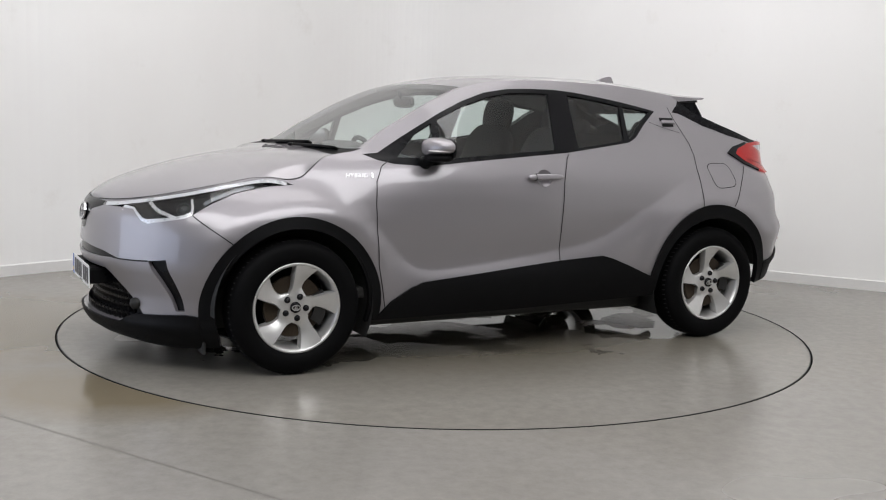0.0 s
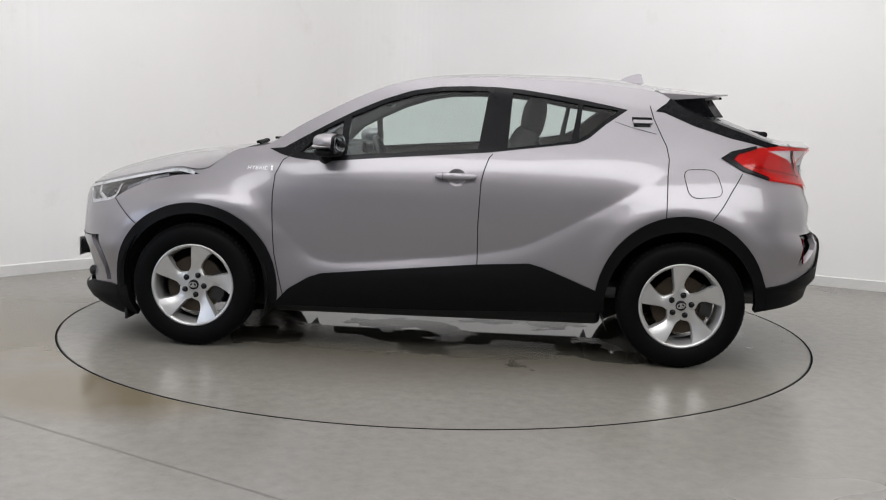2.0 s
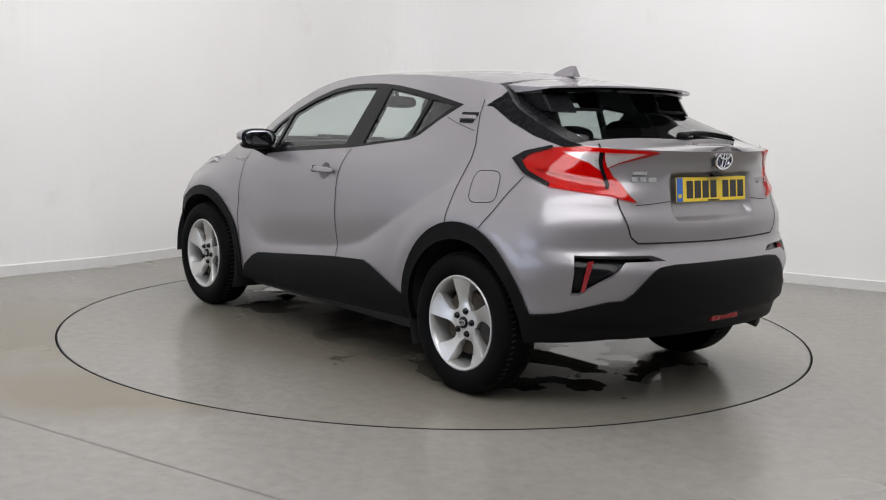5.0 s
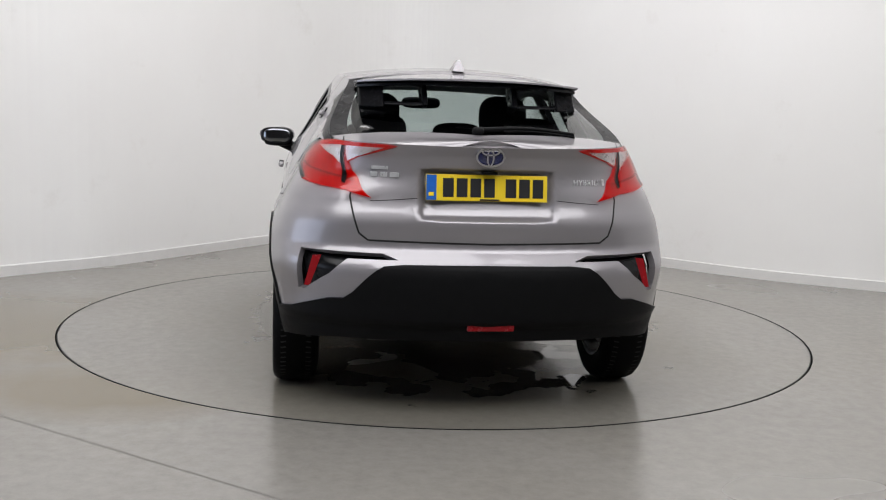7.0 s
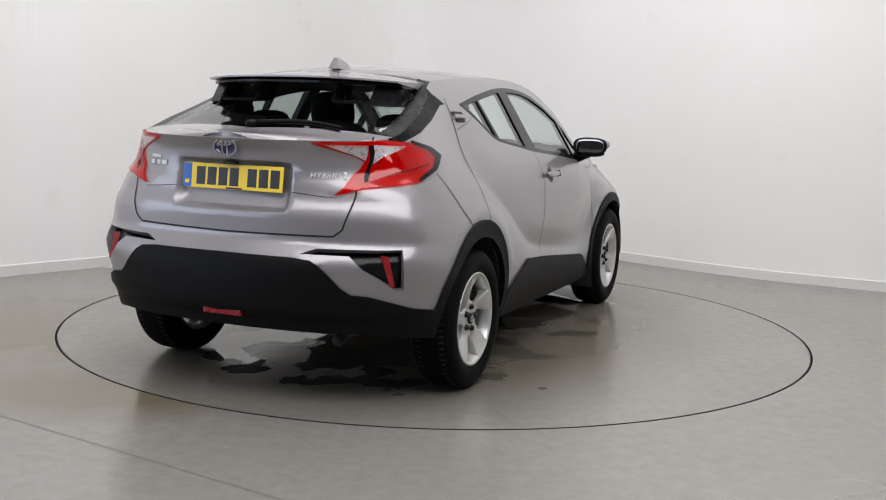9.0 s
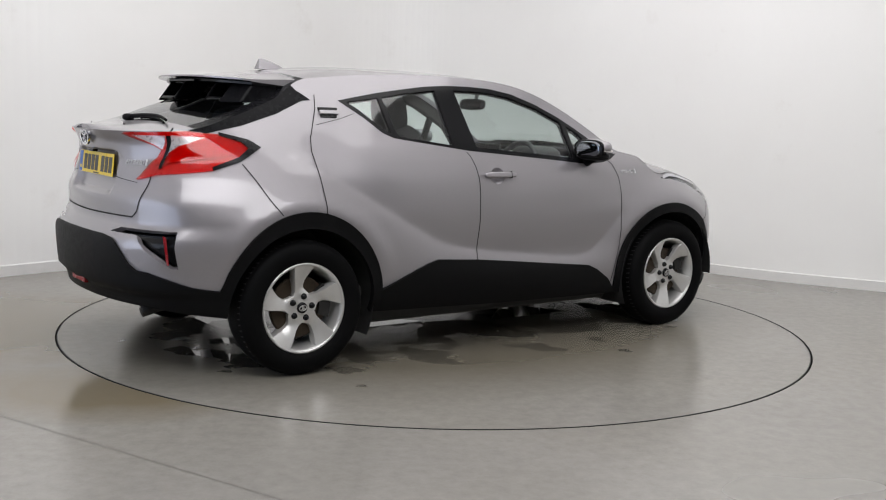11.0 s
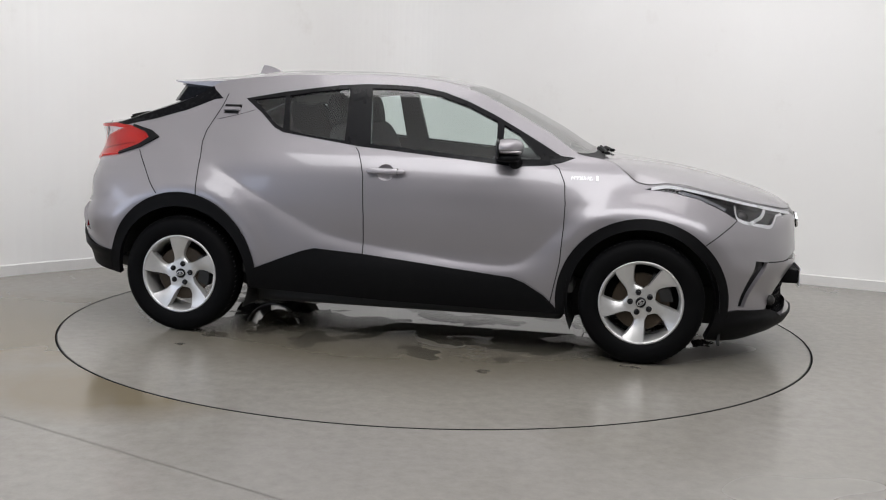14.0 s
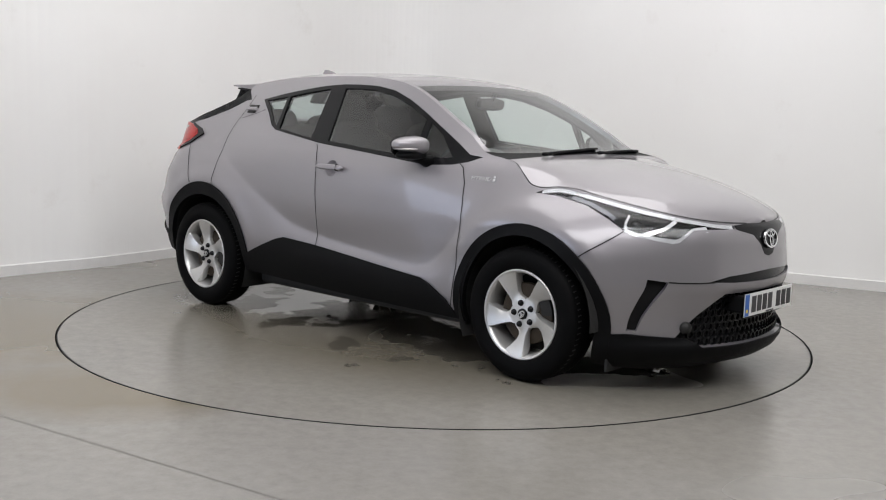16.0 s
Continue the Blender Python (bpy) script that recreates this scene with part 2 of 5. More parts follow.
# ---- the room ----
def spline(points, per=12):
    """A smooth line through points (Catmull-Rom)."""
    pts = [np.array(p, float) for p in points]
    out = []
    for i in range(len(pts) - 1):
        p0, p1, p2, p3 = pts[max(i - 1, 0)], pts[i], pts[i + 1], pts[min(i + 2, len(pts) - 1)]
        for k in range(per):
            t = k / per
            out.append(0.5 * (2 * p1 + (p2 - p0) * t + (2 * p0 - 5 * p1 + 4 * p2 - p3) * t * t + (3 * p1 - p0 - 3 * p2 + p3) * t ** 3))
    out.append(pts[-1])
    return out


WALL_LINE = [(-4.6, -8.6), (-5.0, -7.0), (-5.0, -3.0), (-4.4, -0.6), (-3.22, 1.13), (-2.60, 1.85), (-1.63, 3.45), (-0.95, 4.45), (-0.35, 4.75), (0.35, 4.35),
             (1.98, 2.77), (2.72, 2.16), (3.59, 1.70), (4.7, 1.2), (5.6, 0.2), (6.0, -2.5), (6.0, -7.0), (5.6, -8.6), (0, -8.8)]


def build_room():
    bm = bmesh.new()
    vs = [bm.verts.new(c) for c in ((-14, -14, 0), (14, -14, 0), (14, 14, 0), (-14, 14, 0))]
    outer = [bm.edges.new((vs[i], vs[(i + 1) % 4])) for i in range(4)]
    ring = [bm.verts.new(((TABLE_R + 0.001) * math.cos(i * math.pi / 90), (TABLE_R + 0.001) * math.sin(i * math.pi / 90), 0)) for i in range(180)]
    inner = [bm.edges.new((ring[i], ring[(i + 1) % 180])) for i in range(180)]
    bmesh.ops.triangle_fill(bm, use_beauty=True, edges=outer + inner)
    low = [bm.verts.new((v.co.x, v.co.y, -0.06)) for v in ring]
    for i in range(180):
        bm.faces.new((ring[i], ring[(i + 1) % 180], low[(i + 1) % 180], low[i]))
    bmesh.ops.recalc_face_normals(bm, faces=bm.faces[:])
    floor = part("floor", bm, [FLOOR, GAP], None)
    for p in floor.data.polygons:
        p.material_index = 1 if abs(p.normal.z) < 0.5 else 0
        if p.normal.z < -0.5:
            p.flip()
    tagged(floor, "glossy grey epoxy studio floor with dried water stains", "floor", kind="structure")

    bm = bmesh.new()
    vs = [bm.verts.new((2.4 * math.cos(i * math.pi / 32), 2.4 * math.sin(i * math.pi / 32), -0.065)) for i in range(64)]
    bm.faces.new(vs)
    tagged(part("floor_pit", bm, GAP, None), "dark gap under the edge of the turntable", "floor", kind="structure")

    bm = bmesh.new()
    a, b = Vector((-3.4, -1.21, 0.0008)), Vector((0.7, -3.87, 0.0008))
    w = (b - a).normalized().cross(Vector((0, 0, 1))) * 0.0022
    bm.faces.new([bm.verts.new(q) for q in (a - w, b - w, b + w, a + w)])
    tagged(part("floor_joint", bm, simple("joint_dirt", (0.10, 0.092, 0.08), 0.6), None), "faint dirty joint line in the floor", "floor joint", kind="structure")

    line = spline(WALL_LINE + [WALL_LINE[0]], 10)
    n = len(line)
    for name, mat, back, text in (("wall", WALL, False, "plain white curved studio wall with faint scuffs"), ("wall_back", DARK_WALL, True, "charcoal wall behind the camera")):
        bm = bmesh.new()
        rows = []
        for i, p in enumerate(line):
            d = line[min(i + 1, n - 1)] - line[max(i - 1, 0)]
            out = np.array((-d[1], d[0])) / max(1e-6, np.hypot(*d)) * 0.15
            rows.append([(*p, 0), (*p, CEILING), (*(p + out), CEILING), (*(p + out), 0)])
        for a, b in zip(rows, rows[1:]):
            if ((a[0][1] + b[0][1]) / 2 < -4.0) != back:
                continue
            va, vb = [bm.verts.new(q) for q in a], [bm.verts.new(q) for q in b]
            for k in range(4):
                bm.faces.new((va[k], va[(k + 1) % 4], vb[(k + 1) % 4], vb[k]))
        bmesh.ops.remove_doubles(bm, verts=bm.verts[:], dist=1e-4)
        bmesh.ops.recalc_face_normals(bm, faces=bm.faces[:])
        tagged(part(name, bm, mat, None, smooth=False), text, "wall", kind="structure")

    bm = bmesh.new()
    rows = []
    for i, p in enumerate(line):
        d = line[min(i + 1, n - 1)] - line[max(i - 1, 0)]
        inn = -np.array((-d[1], d[0])) / max(1e-6, np.hypot(*d))
        q, q0 = p + inn * 0.014, p - inn * 0.004
        rows.append([bm.verts.new((*q0, 0)), bm.verts.new((*q, 0)), bm.verts.new((*q, 0.078)), bm.verts.new((*(p + inn * 0.009), 0.084)), bm.verts.new((*q0, 0.084))])
    for a, b in zip(rows, rows[1:]):
        for k in range(4):
            bm.faces.new((a[k], b[k], b[k + 1], a[k + 1]))
    bmesh.ops.recalc_face_normals(bm, faces=bm.faces[:])
    tagged(part("baseboard", bm, BOARD, None), "low white skirting board along the wall", "skirting board", kind="structure")

    bm = bmesh.new()
    box(bm, -7, 8, -10, 7, CEILING, CEILING + 0.1)
    tagged(part("ceiling", bm, WALL, None), "plain white studio ceiling", "ceiling", kind="structure")


def build_turntable():
    top = new("turntable")
    tagged(top, "round grey epoxy turntable set flush in the floor", "turntable")
    bm = bmesh.new()
    prof = [(0.0001, -0.05), (TABLE_R - 0.012, -0.05), (TABLE_R - 0.007, -0.004), (TABLE_R - 0.011, 0.0), (0.0001, 0.0)]
    revolve(bm, prof, 180, "z")
    bmesh.ops.remove_doubles(bm, verts=bm.verts[:], dist=0.0005)
    bmesh.ops.recalc_face_normals(bm, faces=bm.faces[:])
    for f in bm.faces:
        f.material_index = 0 if f.normal.z > 0.9 else 1
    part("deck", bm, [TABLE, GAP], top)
    bm = bmesh.new()
    revolve(bm, [(TABLE_R - 0.014, -0.03), (TABLE_R - 0.014, 0.0006), (TABLE_R - 0.009, 0.0006), (TABLE_R - 0.007, -0.03)], 180, "z")
    bmesh.ops.recalc_face_normals(bm, faces=bm.faces[:])
    part("edge_trim", bm, DARK_METAL, top, "thin dark metal edge")
    return top


build_room()
turntable = build_turntable()


# ---- the car's shape: x forward, y to its left, z up, from the middle of the wheelbase on the ground ----
def smooth1(xs, ys):
    """A smooth curve through knots (monotone cubic)."""
    xs, ys = np.array(xs, float), np.array(ys, float)
    if xs[0] > xs[-1]:
        xs, ys = xs[::-1], ys[::-1]
    d = np.diff(ys) / np.diff(xs)
    m = np.zeros(len(xs))
    m[0], m[-1] = d[0], d[-1]
    for i in range(1, len(xs) - 1):
        if d[i - 1] * d[i] > 0:
            w1, w2 = 2 * (xs[i + 1] - xs[i]) + xs[i] - xs[i - 1], xs[i + 1] - xs[i] + 2 * (xs[i] - xs[i - 1])
            m[i] = (w1 + w2) / (w1 / d[i - 1] + w2 / d[i])

    def f(x):
        x = np.clip(np.asarray(x, float), xs[0], xs[-1])
        i = np.clip(np.searchsorted(xs, x) - 1, 0, len(xs) - 2)
        h = xs[i + 1] - xs[i]
        t = (x - xs[i]) / h
        return ((2 * t ** 3 - 3 * t * t + 1) * ys[i] + (t ** 3 - 2 * t * t + t) * h * m[i] + (3 * t * t - 2 * t ** 3) * ys[i + 1]
                + (t ** 3 - t * t) * h * m[i + 1])
    return f


# half widths by height at stations along the car, before the ends are rounded off
HEIGHTS = [0.12, 0.25, 0.35, 0.45, 0.55, 0.65, 0.75, 0.85, 0.95, 1.03, 1.10, 1.18, 1.26, 1.34, 1.42, 1.50, 1.58]
STATIONS = [
    (2.3, [.70, .80, .83, .84, .83, .81, .78, .73, .67, .62, .58, .54, .50, .46, .42, .38, .34]),
    (1.75, [.78, .85, .87, .88, .885, .885, .86, .80, .715, .66, .61, .57, .53, .49, .45, .40, .36]),
    (1.32, [.79, .85, .872, .88, .885, .888, .872, .825, .755, .71, .665, .61, .57, .53, .49, .44, .40]),
    (0.95, [.77, .82, .84, .845, .845, .85, .85, .835, .805, .768, .715, .66, .62, .58, .54, .49, .44]),
    (0.50, [.76, .82, .85, .862, .855, .858, .862, .862, .852, .826, .79, .742, .695, .648, .60, .55, .50]),
    (0.0, [.76, .82, .855, .868, .862, .866, .869, .868, .858, .836, .802, .757, .711, .665, .618, .565, .51]),
    (-0.4, [.76, .82, .855, .872, .872, .872, .872, .868, .858, .838, .804, .758, .712, .666, .620, .565, .51]),
    (-0.9, [.76, .82, .86, .88, .888, .89, .89, .88, .860, .832, .797, .748, .700, .652, .60, .545, .49]),
    (-1.32, [.77, .83, .87, .885, .895, .90, .898, .885, .850, .805, .762, .715, .665, .612, .555, .50, .45]),
    (-1.75, [.77, .84, .87, .885, .895, .90, .895, .872, .832, .80, .768, .710, .650, .59, .53, .47, .42]),
    (-2.3, [.74, .82, .86, .88, .885, .885, .872, .845, .80, .765, .735, .68, .62, .56, .50, .45, .40]),
]
_sx = np.array([s[0] for s in STATIONS][::-1])
_sections = [smooth1(HEIGHTS, s[1]) for s in STATIONS][::-1]
NOSE = smooth1([.10, .15, .20, .245, .285, .36, .45, .54, .60, .68, .75, .80, .84, .88, .95, 1.1, 1.6], [1.95, 2.10, 2.165, 2.18, 2.145, 2.14, 2.165, 2.197, 2.192, 2.185, 2.18, 2.165, 2.125, 2.07, 1.98, 1.9, 1.5])
TAIL = smooth1([.10, .28, .36, .42, .46, .55, .66, .70, .76, .85, .95, 1.05, 1.12, 1.16, 1.19, 1.22, 1.6], [-1.95, -2.04, -2.10, -2.115, -2.155, -2.16, -2.15, -2.122, -2.084, -2.090, -2.06, -2.055, -2.068, -2.095, -2.112, -2.112, -2.0])
FX0, RX0, FLEN, RLEN, FPOW = 1.15, -1.2, 0.95, 0.90, 3.0
# how square the tail's corners are, by height
RPOW = smooth1([.1, .50, .70, .95, 1.05, 1.6], [4.8, 4.8, 6.2, 6.2, 4.5, 4.5])
# valley that runs from the front wing under the doors up to the haunch
VALLEY = spline([(1.02, .93), (.93, .80), (.84, .68), (.72, .555), (.62, .50), (.45, .495), (.2, .52), (-.2, .57), (-.45, .62), (-.64, .71), (-.9, .85), (-1.14, .985), (-1.28, 1.05)], 8)
VALLEY_DEPTH = smooth1([-1.36, -1.22, -1.08, -.75, -.3, .1, .5, .7, .85, 1.02, 1.15], [0, .008, .014, .019, .024, .025, .025, .020, .010, .002, 0])


def half_width(x, z):
    x, z = np.asarray(x, float), np.asarray(z, float)
    vals = np.array([f(z) for f in _sections])
    xc = np.clip(x, _sx[0], _sx[-1])
    i = np.clip(np.searchsorted(_sx, xc) - 1, 0, len(_sx) - 2)
    t = (xc - _sx[i]) / (_sx[i + 1] - _sx[i])
    pick = np.arange(len(x))
    p0, p1, p2, p3 = (vals[np.clip(i + k, 0, len(_sx) - 1), pick] for k in (-1, 0, 1, 2))
    h0, h1, h2 = _sx[np.clip(i, 1, None)] - _sx[np.clip(i - 1, 0, None)], _sx[i + 1] - _sx[i], _sx[np.clip(i + 2, 0, len(_sx) - 1)] - _sx[i + 1]
    m1 = np.where(i > 0, (p2 - p0) / (np.where(i > 0, h0, 0) + h1), (p2 - p1) / h1) * h1
    m2 = np.where(i < len(_sx) - 2, (p3 - p1) / (h1 + h2), (p2 - p1) / h1) * h1
    y = (2 * t ** 3 - 3 * t * t + 1) * p1 + (t ** 3 - 2 * t * t + t) * m1 + (3 * t * t - 2 * t ** 3) * p2 + (t ** 3 - t * t) * m2
    # valley
    best, above = np.full(len(x), 9.0), np.zeros(len(x), bool)
    near = bool(np.any((x > -1.36) & (x < 1.16)))
    for a, b in zip(VALLEY, VALLEY[1:]) if near else ():
        d = b - a
        k = np.clip(((x - a[0]) * d[0] + (z - a[1]) * d[1]) / (d @ d), 0, 1)
        ex, ez = x - a[0] - k * d[0], z - a[1] - k * d[1]
        far = np.hypot(ex, ez)
        above = np.where(far < best, d[0] * ez - d[1] * ex < 0, above)
        best = np.minimum(best, far)
    # broad and undercut above the fold, short and facing up below it
    fold = np.where(above, np.exp(-(best / 0.125) ** 1.35), np.exp(-(best / 0.070) ** 1.25))
    y = y - VALLEY_DEPTH(x) * fold
    # raised rings over the wheels
    for wx, amp in ((1.32, 0.013), (-1.30, 0.012)):
        r = np.hypot(x - wx, z - 0.337)
        y = y + amp * np.exp(-((r - 0.50) / 0.055) ** 2) * np.clip((z - 0.35) / 0.3, 0, 1)
    return y


def side(s, z):
    """The car's left flank, nose and tail as one skin: s runs from the tail's middle along the side to the nose's middle."""
    s, z = np.asarray(s, float), np.asarray(z, float)
    f, r = np.clip((s - FX0) / FLEN, 0, 1) * math.pi / 2, np.clip((RX0 - s) / RLEN, 0, 1) * math.pi / 2
    x = np.where(s > FX0, FX0 + (NOSE(z) - FX0) * np.sin(f), np.where(s < RX0, RX0 + (TAIL(z) - RX0) * np.sin(r), s))
    c = np.sqrt(np.clip(1 - np.sin(f) ** FPOW, 0, 1)) * np.sqrt(np.clip(1 - np.sin(r) ** RPOW(z), 0, 1))
    y = half_width(x, z) * c
    # sunken field for the rear plate
    dip = np.clip((0.305 - np.abs(y)) / 0.045, 0, 1) * np.clip((1.086 - z) / 0.022, 0, 1) * np.clip((z - 0.856) / 0.034, 0, 1)
    return x + np.where(s < RX0, 0.034 * dip * dip * (3 - 2 * dip), 0), y, z


S_MIN, S_MAX = RX0 - RLEN, FX0 + FLEN


def s_of_x(x, z):
    x, z = np.asarray(x, float), np.asarray(z, float)
    f = np.arcsin(np.clip((x - FX0) / (NOSE(z) - FX0), 0, 1)) * FLEN * 2 / math.pi
    r = np.arcsin(np.clip((x - RX0) / (TAIL(z) - RX0), 0, 1)) * RLEN * 2 / math.pi
    return np.where(x > FX0, FX0 + f, np.where(x < RX0, RX0 - r, x))


def s_of_y(y, z, front):
    """Where the skin is y wide at the height z, at the nose or at the tail."""
    lo, hi = (FX0, S_MAX) if front else (RX0, S_MIN)
    for _ in range(30):
        mid = (lo + hi) / 2
        if side([mid], [z])[1][0] > y:
            lo = mid
        else:
            hi = mid
    return (lo + hi) / 2


# upper edge of the flank: bonnet edge, screen pillar, roof edge, rear screen edge
EDGE_Z = smooth1([2.15, 2.08, 1.96, 1.81, 1.62, 1.48, 1.42, 1.33, 1.27, 1.21, 1.13, 1.05, .96, .79, .625, .47, .32, .17, 0, -.3, -.7, -1.05, -1.17, -1.24, -1.32, -1.45, -1.62, -1.80, -1.92, -2.12],
                 [.822, .832, .857, .893, .936, .964, .966, .955, .965, 1.01, 1.07, 1.09, 1.105, 1.207, 1.298, 1.378, 1.44, 1.478, 1.498, 1.508, 1.50, 1.472, 1.455, 1.42, 1.365, 1.31, 1.25, 1.195, 1.185, 1.175])
MID_Z = smooth1([2.16, 2.12, 2.05, 1.95, 1.79, 1.63, 1.46, 1.24, 1.10, 1.0, .79, .60, .47, .32, .17, 0, -.34, -.7, -1.03, -1.17, -1.26, -1.50, -1.70, -1.85, -1.95, -2.12],
                [.826, .852, .893, .932, .980, 1.02, 1.052, 1.08, 1.095, 1.120, 1.24, 1.34, 1.402, 1.465, 1.505, 1.53, 1.545, 1.545, 1.525, 1.503, 1.455, 1.362, 1.285, 1.228, 1.208, 1.20])
X_FRONT, X_BACK = 2.145, -2.10


def top(x, v):
    """Bonnet, screens and roof: v runs from the middle (0) to the upper edge of the flank (1)."""
    x, v = np.asarray(x, float), np.asarray(v, float)
    ze = EDGE_Z(x)
    ye = side(s_of_x(x, ze), ze)[1]
    zs = np.maximum(ze, np.where((x > 1.05) & (x < 1.48), 1.09 - (x - 1.05) * 0.293, ze))
    zm = np.maximum(MID_Z(x), zs + 0.001)
    return x, v * ye, zs + (zm - zs) * (1 - np.abs(v) ** 2.3) - (zs - ze) * np.abs(v) ** 9


def v_of_y(x, y):
    ze = EDGE_Z(np.array([x]))
    return y / max(1e-6, side(s_of_x(np.array([x]), ze), ze)[1][0])


def inside(px, py, poly):
    """Which of the points lie in the polygon."""
    res = np.zeros(len(px), bool)
    n = len(poly)
    for i in range(n):
        (x1, y1), (x2, y2) = poly[i], poly[(i + 1) % n]
        if y1 == y2:
            continue
        cross = ((y1 > py) != (y2 > py)) & (px < (x2 - x1) * (py - y1) / (y2 - y1) + x1)
        res ^= cross
    return res


def dense(line, step=0.03, closed=False):
    pts = [tuple(p) for p in line] + ([tuple(line[0])] if closed else [])
    out = []
    for a, b in zip(pts, pts[1:]):
        n = max(1, int(math.hypot(b[0] - a[0], b[1] - a[1]) / step))
        out += [(a[0] + (b[0] - a[0]) * k / n, a[1] + (b[1] - a[1]) * k / n) for k in range(n)]
    if not closed:
        out.append(pts[-1])
    return out


def X(*pts):
    """Points of the side view (x, z) on the flank."""
    return [(float(s_of_x(np.array([x]), np.array([z]))[0]), z) for x, z in pts]


def F(*pts):
    """Points of the front view (y, z) on the nose."""
    return [(s_of_y(y, z, True), z) for y, z in pts]


def R(*pts):
    """Points of the rear view (y, z) on the tail."""
    return [(s_of_y(y, z, False), z) for y, z in pts]


def arc(cx, cz, r, a0, a1, n=28, rz=None):
    return [(cx + r * math.cos(radians(a0 + (a1 - a0) * i / n)), cz + (rz or r) * math.sin(radians(a0 + (a1 - a0) * i / n))) for i in range(n + 1)]


def round_off(points, radius=0.02, n=4):
    """Round the corners of a closed outline."""
    out = []
    m = len(points)
    for i in range(m):
        a, b, c = (np.array(points[k % m], float) for k in (i - 1, i, i + 1))
        ra, rc = min(radius, np.linalg.norm(a - b) * 0.45), min(radius, np.linalg.norm(c - b) * 0.45)
        p, q = b + (a - b) / np.linalg.norm(a - b) * ra, b + (c - b) / np.linalg.norm(c - b) * rc
        for k in range(n + 1):
            t = k / n
            out.append(tuple((1 - t) ** 2 * p + 2 * t * (1 - t) * b + t * t * q))
    return out


WHEELS = [(1.32, 1, 0.775), (1.32, -1, 0.775), (-1.31, 1, 0.79), (-1.31, -1, 0.79)]
HUB_Z, TYRE_R = 0.337, 0.337
FW, RW = (1.318, 0.337), (-1.300, 0.337)

HANDLE_X, HANDLE_Z = -0.10, 0.972
ARCH_F_IN, ARCH_R_IN = arc(*FW, 0.392, 0, 360, 56)[:-1], arc(*RW, 0.396, 0, 360, 56)[:-1]
ARCH_F, ARCH_R = arc(*FW, 0.458, 0, 360, 60, 0.450)[:-1], arc(*RW, 0.450, 0, 360, 60, 0.478)[:-1]
SILL = [(.93, .20), (.80, .338), (.69, .405), (.62, .430), (.30, .460), (-.22, .512), (-.50, .532), (-.57, .514), (-.68, .472), (-.95, .36), (-.95, .20)]
WINDOWS = [(.93, 1.088), (.86, 1.060), (.776, 1.042), (.61, 1.032), (.31, 1.060), (-.27, 1.108), (-.60, 1.152), (-.73, 1.170), (-.79, 1.196), (-.88, 1.272), (-1.0, 1.355),
           (-.90, 1.375), (-.756, 1.402), (-.60, 1.425), (-.445, 1.446), (-.291, 1.457), (-.137, 1.457), (.016, 1.450), (.168, 1.425), (.32, 1.374), (.472, 1.306), (.624, 1.225), (.745, 1.157), (.85, 1.096)]
FRONT_GLASS = [(.505, 1.068), (.300, 1.085), (-.205, 1.124), (-.250, 1.433), (-.13, 1.433), (.0, 1.428), (.138, 1.406), (.318, 1.350), (.49, 1.272)]
FRONT_LIGHT = [(.755, 1.075), (.535, 1.070), (.530, 1.252), (.62, 1.205)]
REAR_GLASS = [(-.36, 1.135), (-.60, 1.165), (-.70, 1.182), (-.735, 1.378), (-.60, 1.402), (-.378, 1.430)]
REAR_LIGHT = [(-.735, 1.190), (-.785, 1.216), (-.90, 1.316), (-.955, 1.350), (-.76, 1.376)]
QUARTER_BLACK = [(-1.150, 1.352), (-1.20, 1.346), (-1.36, 1.278), (-1.55, 1.220), (-1.80, 1.160), (-1.80, 1.25), (-1.45, 1.40), (-1.26, 1.46), (-1.215, 1.40)]
FUEL = round_off([(-1.285, 1.052), (-1.46, 1.056), (-1.50, .92), (-1.32, .905)], 0.05)
DOOR_FRONT = [(.80, 1.06), (.847, 1.029), (.882, .953), (.892, .84), (.890, .72), (.877, .529), (.838, .33), (.82, .25)]
DOOR_MID = [(-.285, 1.10), (-.267, 1.08), (-.245, 1.02), (-.229, .95), (-.220, .72), (-.223, .53), (-.218, .44), (-.231, .24)]
DOOR_REAR = [(-1.122, 1.38), (-1.140, 1.31), (-1.205, 1.17), (-1.218, 1.10), (-1.209, 1.015), (-1.200, .80)]
BUMP_F, BUMP_R = [(1.80, .79), (1.63, .655)], [(-1.60, 1.04), (-1.53, .93), (-1.44, .80)]


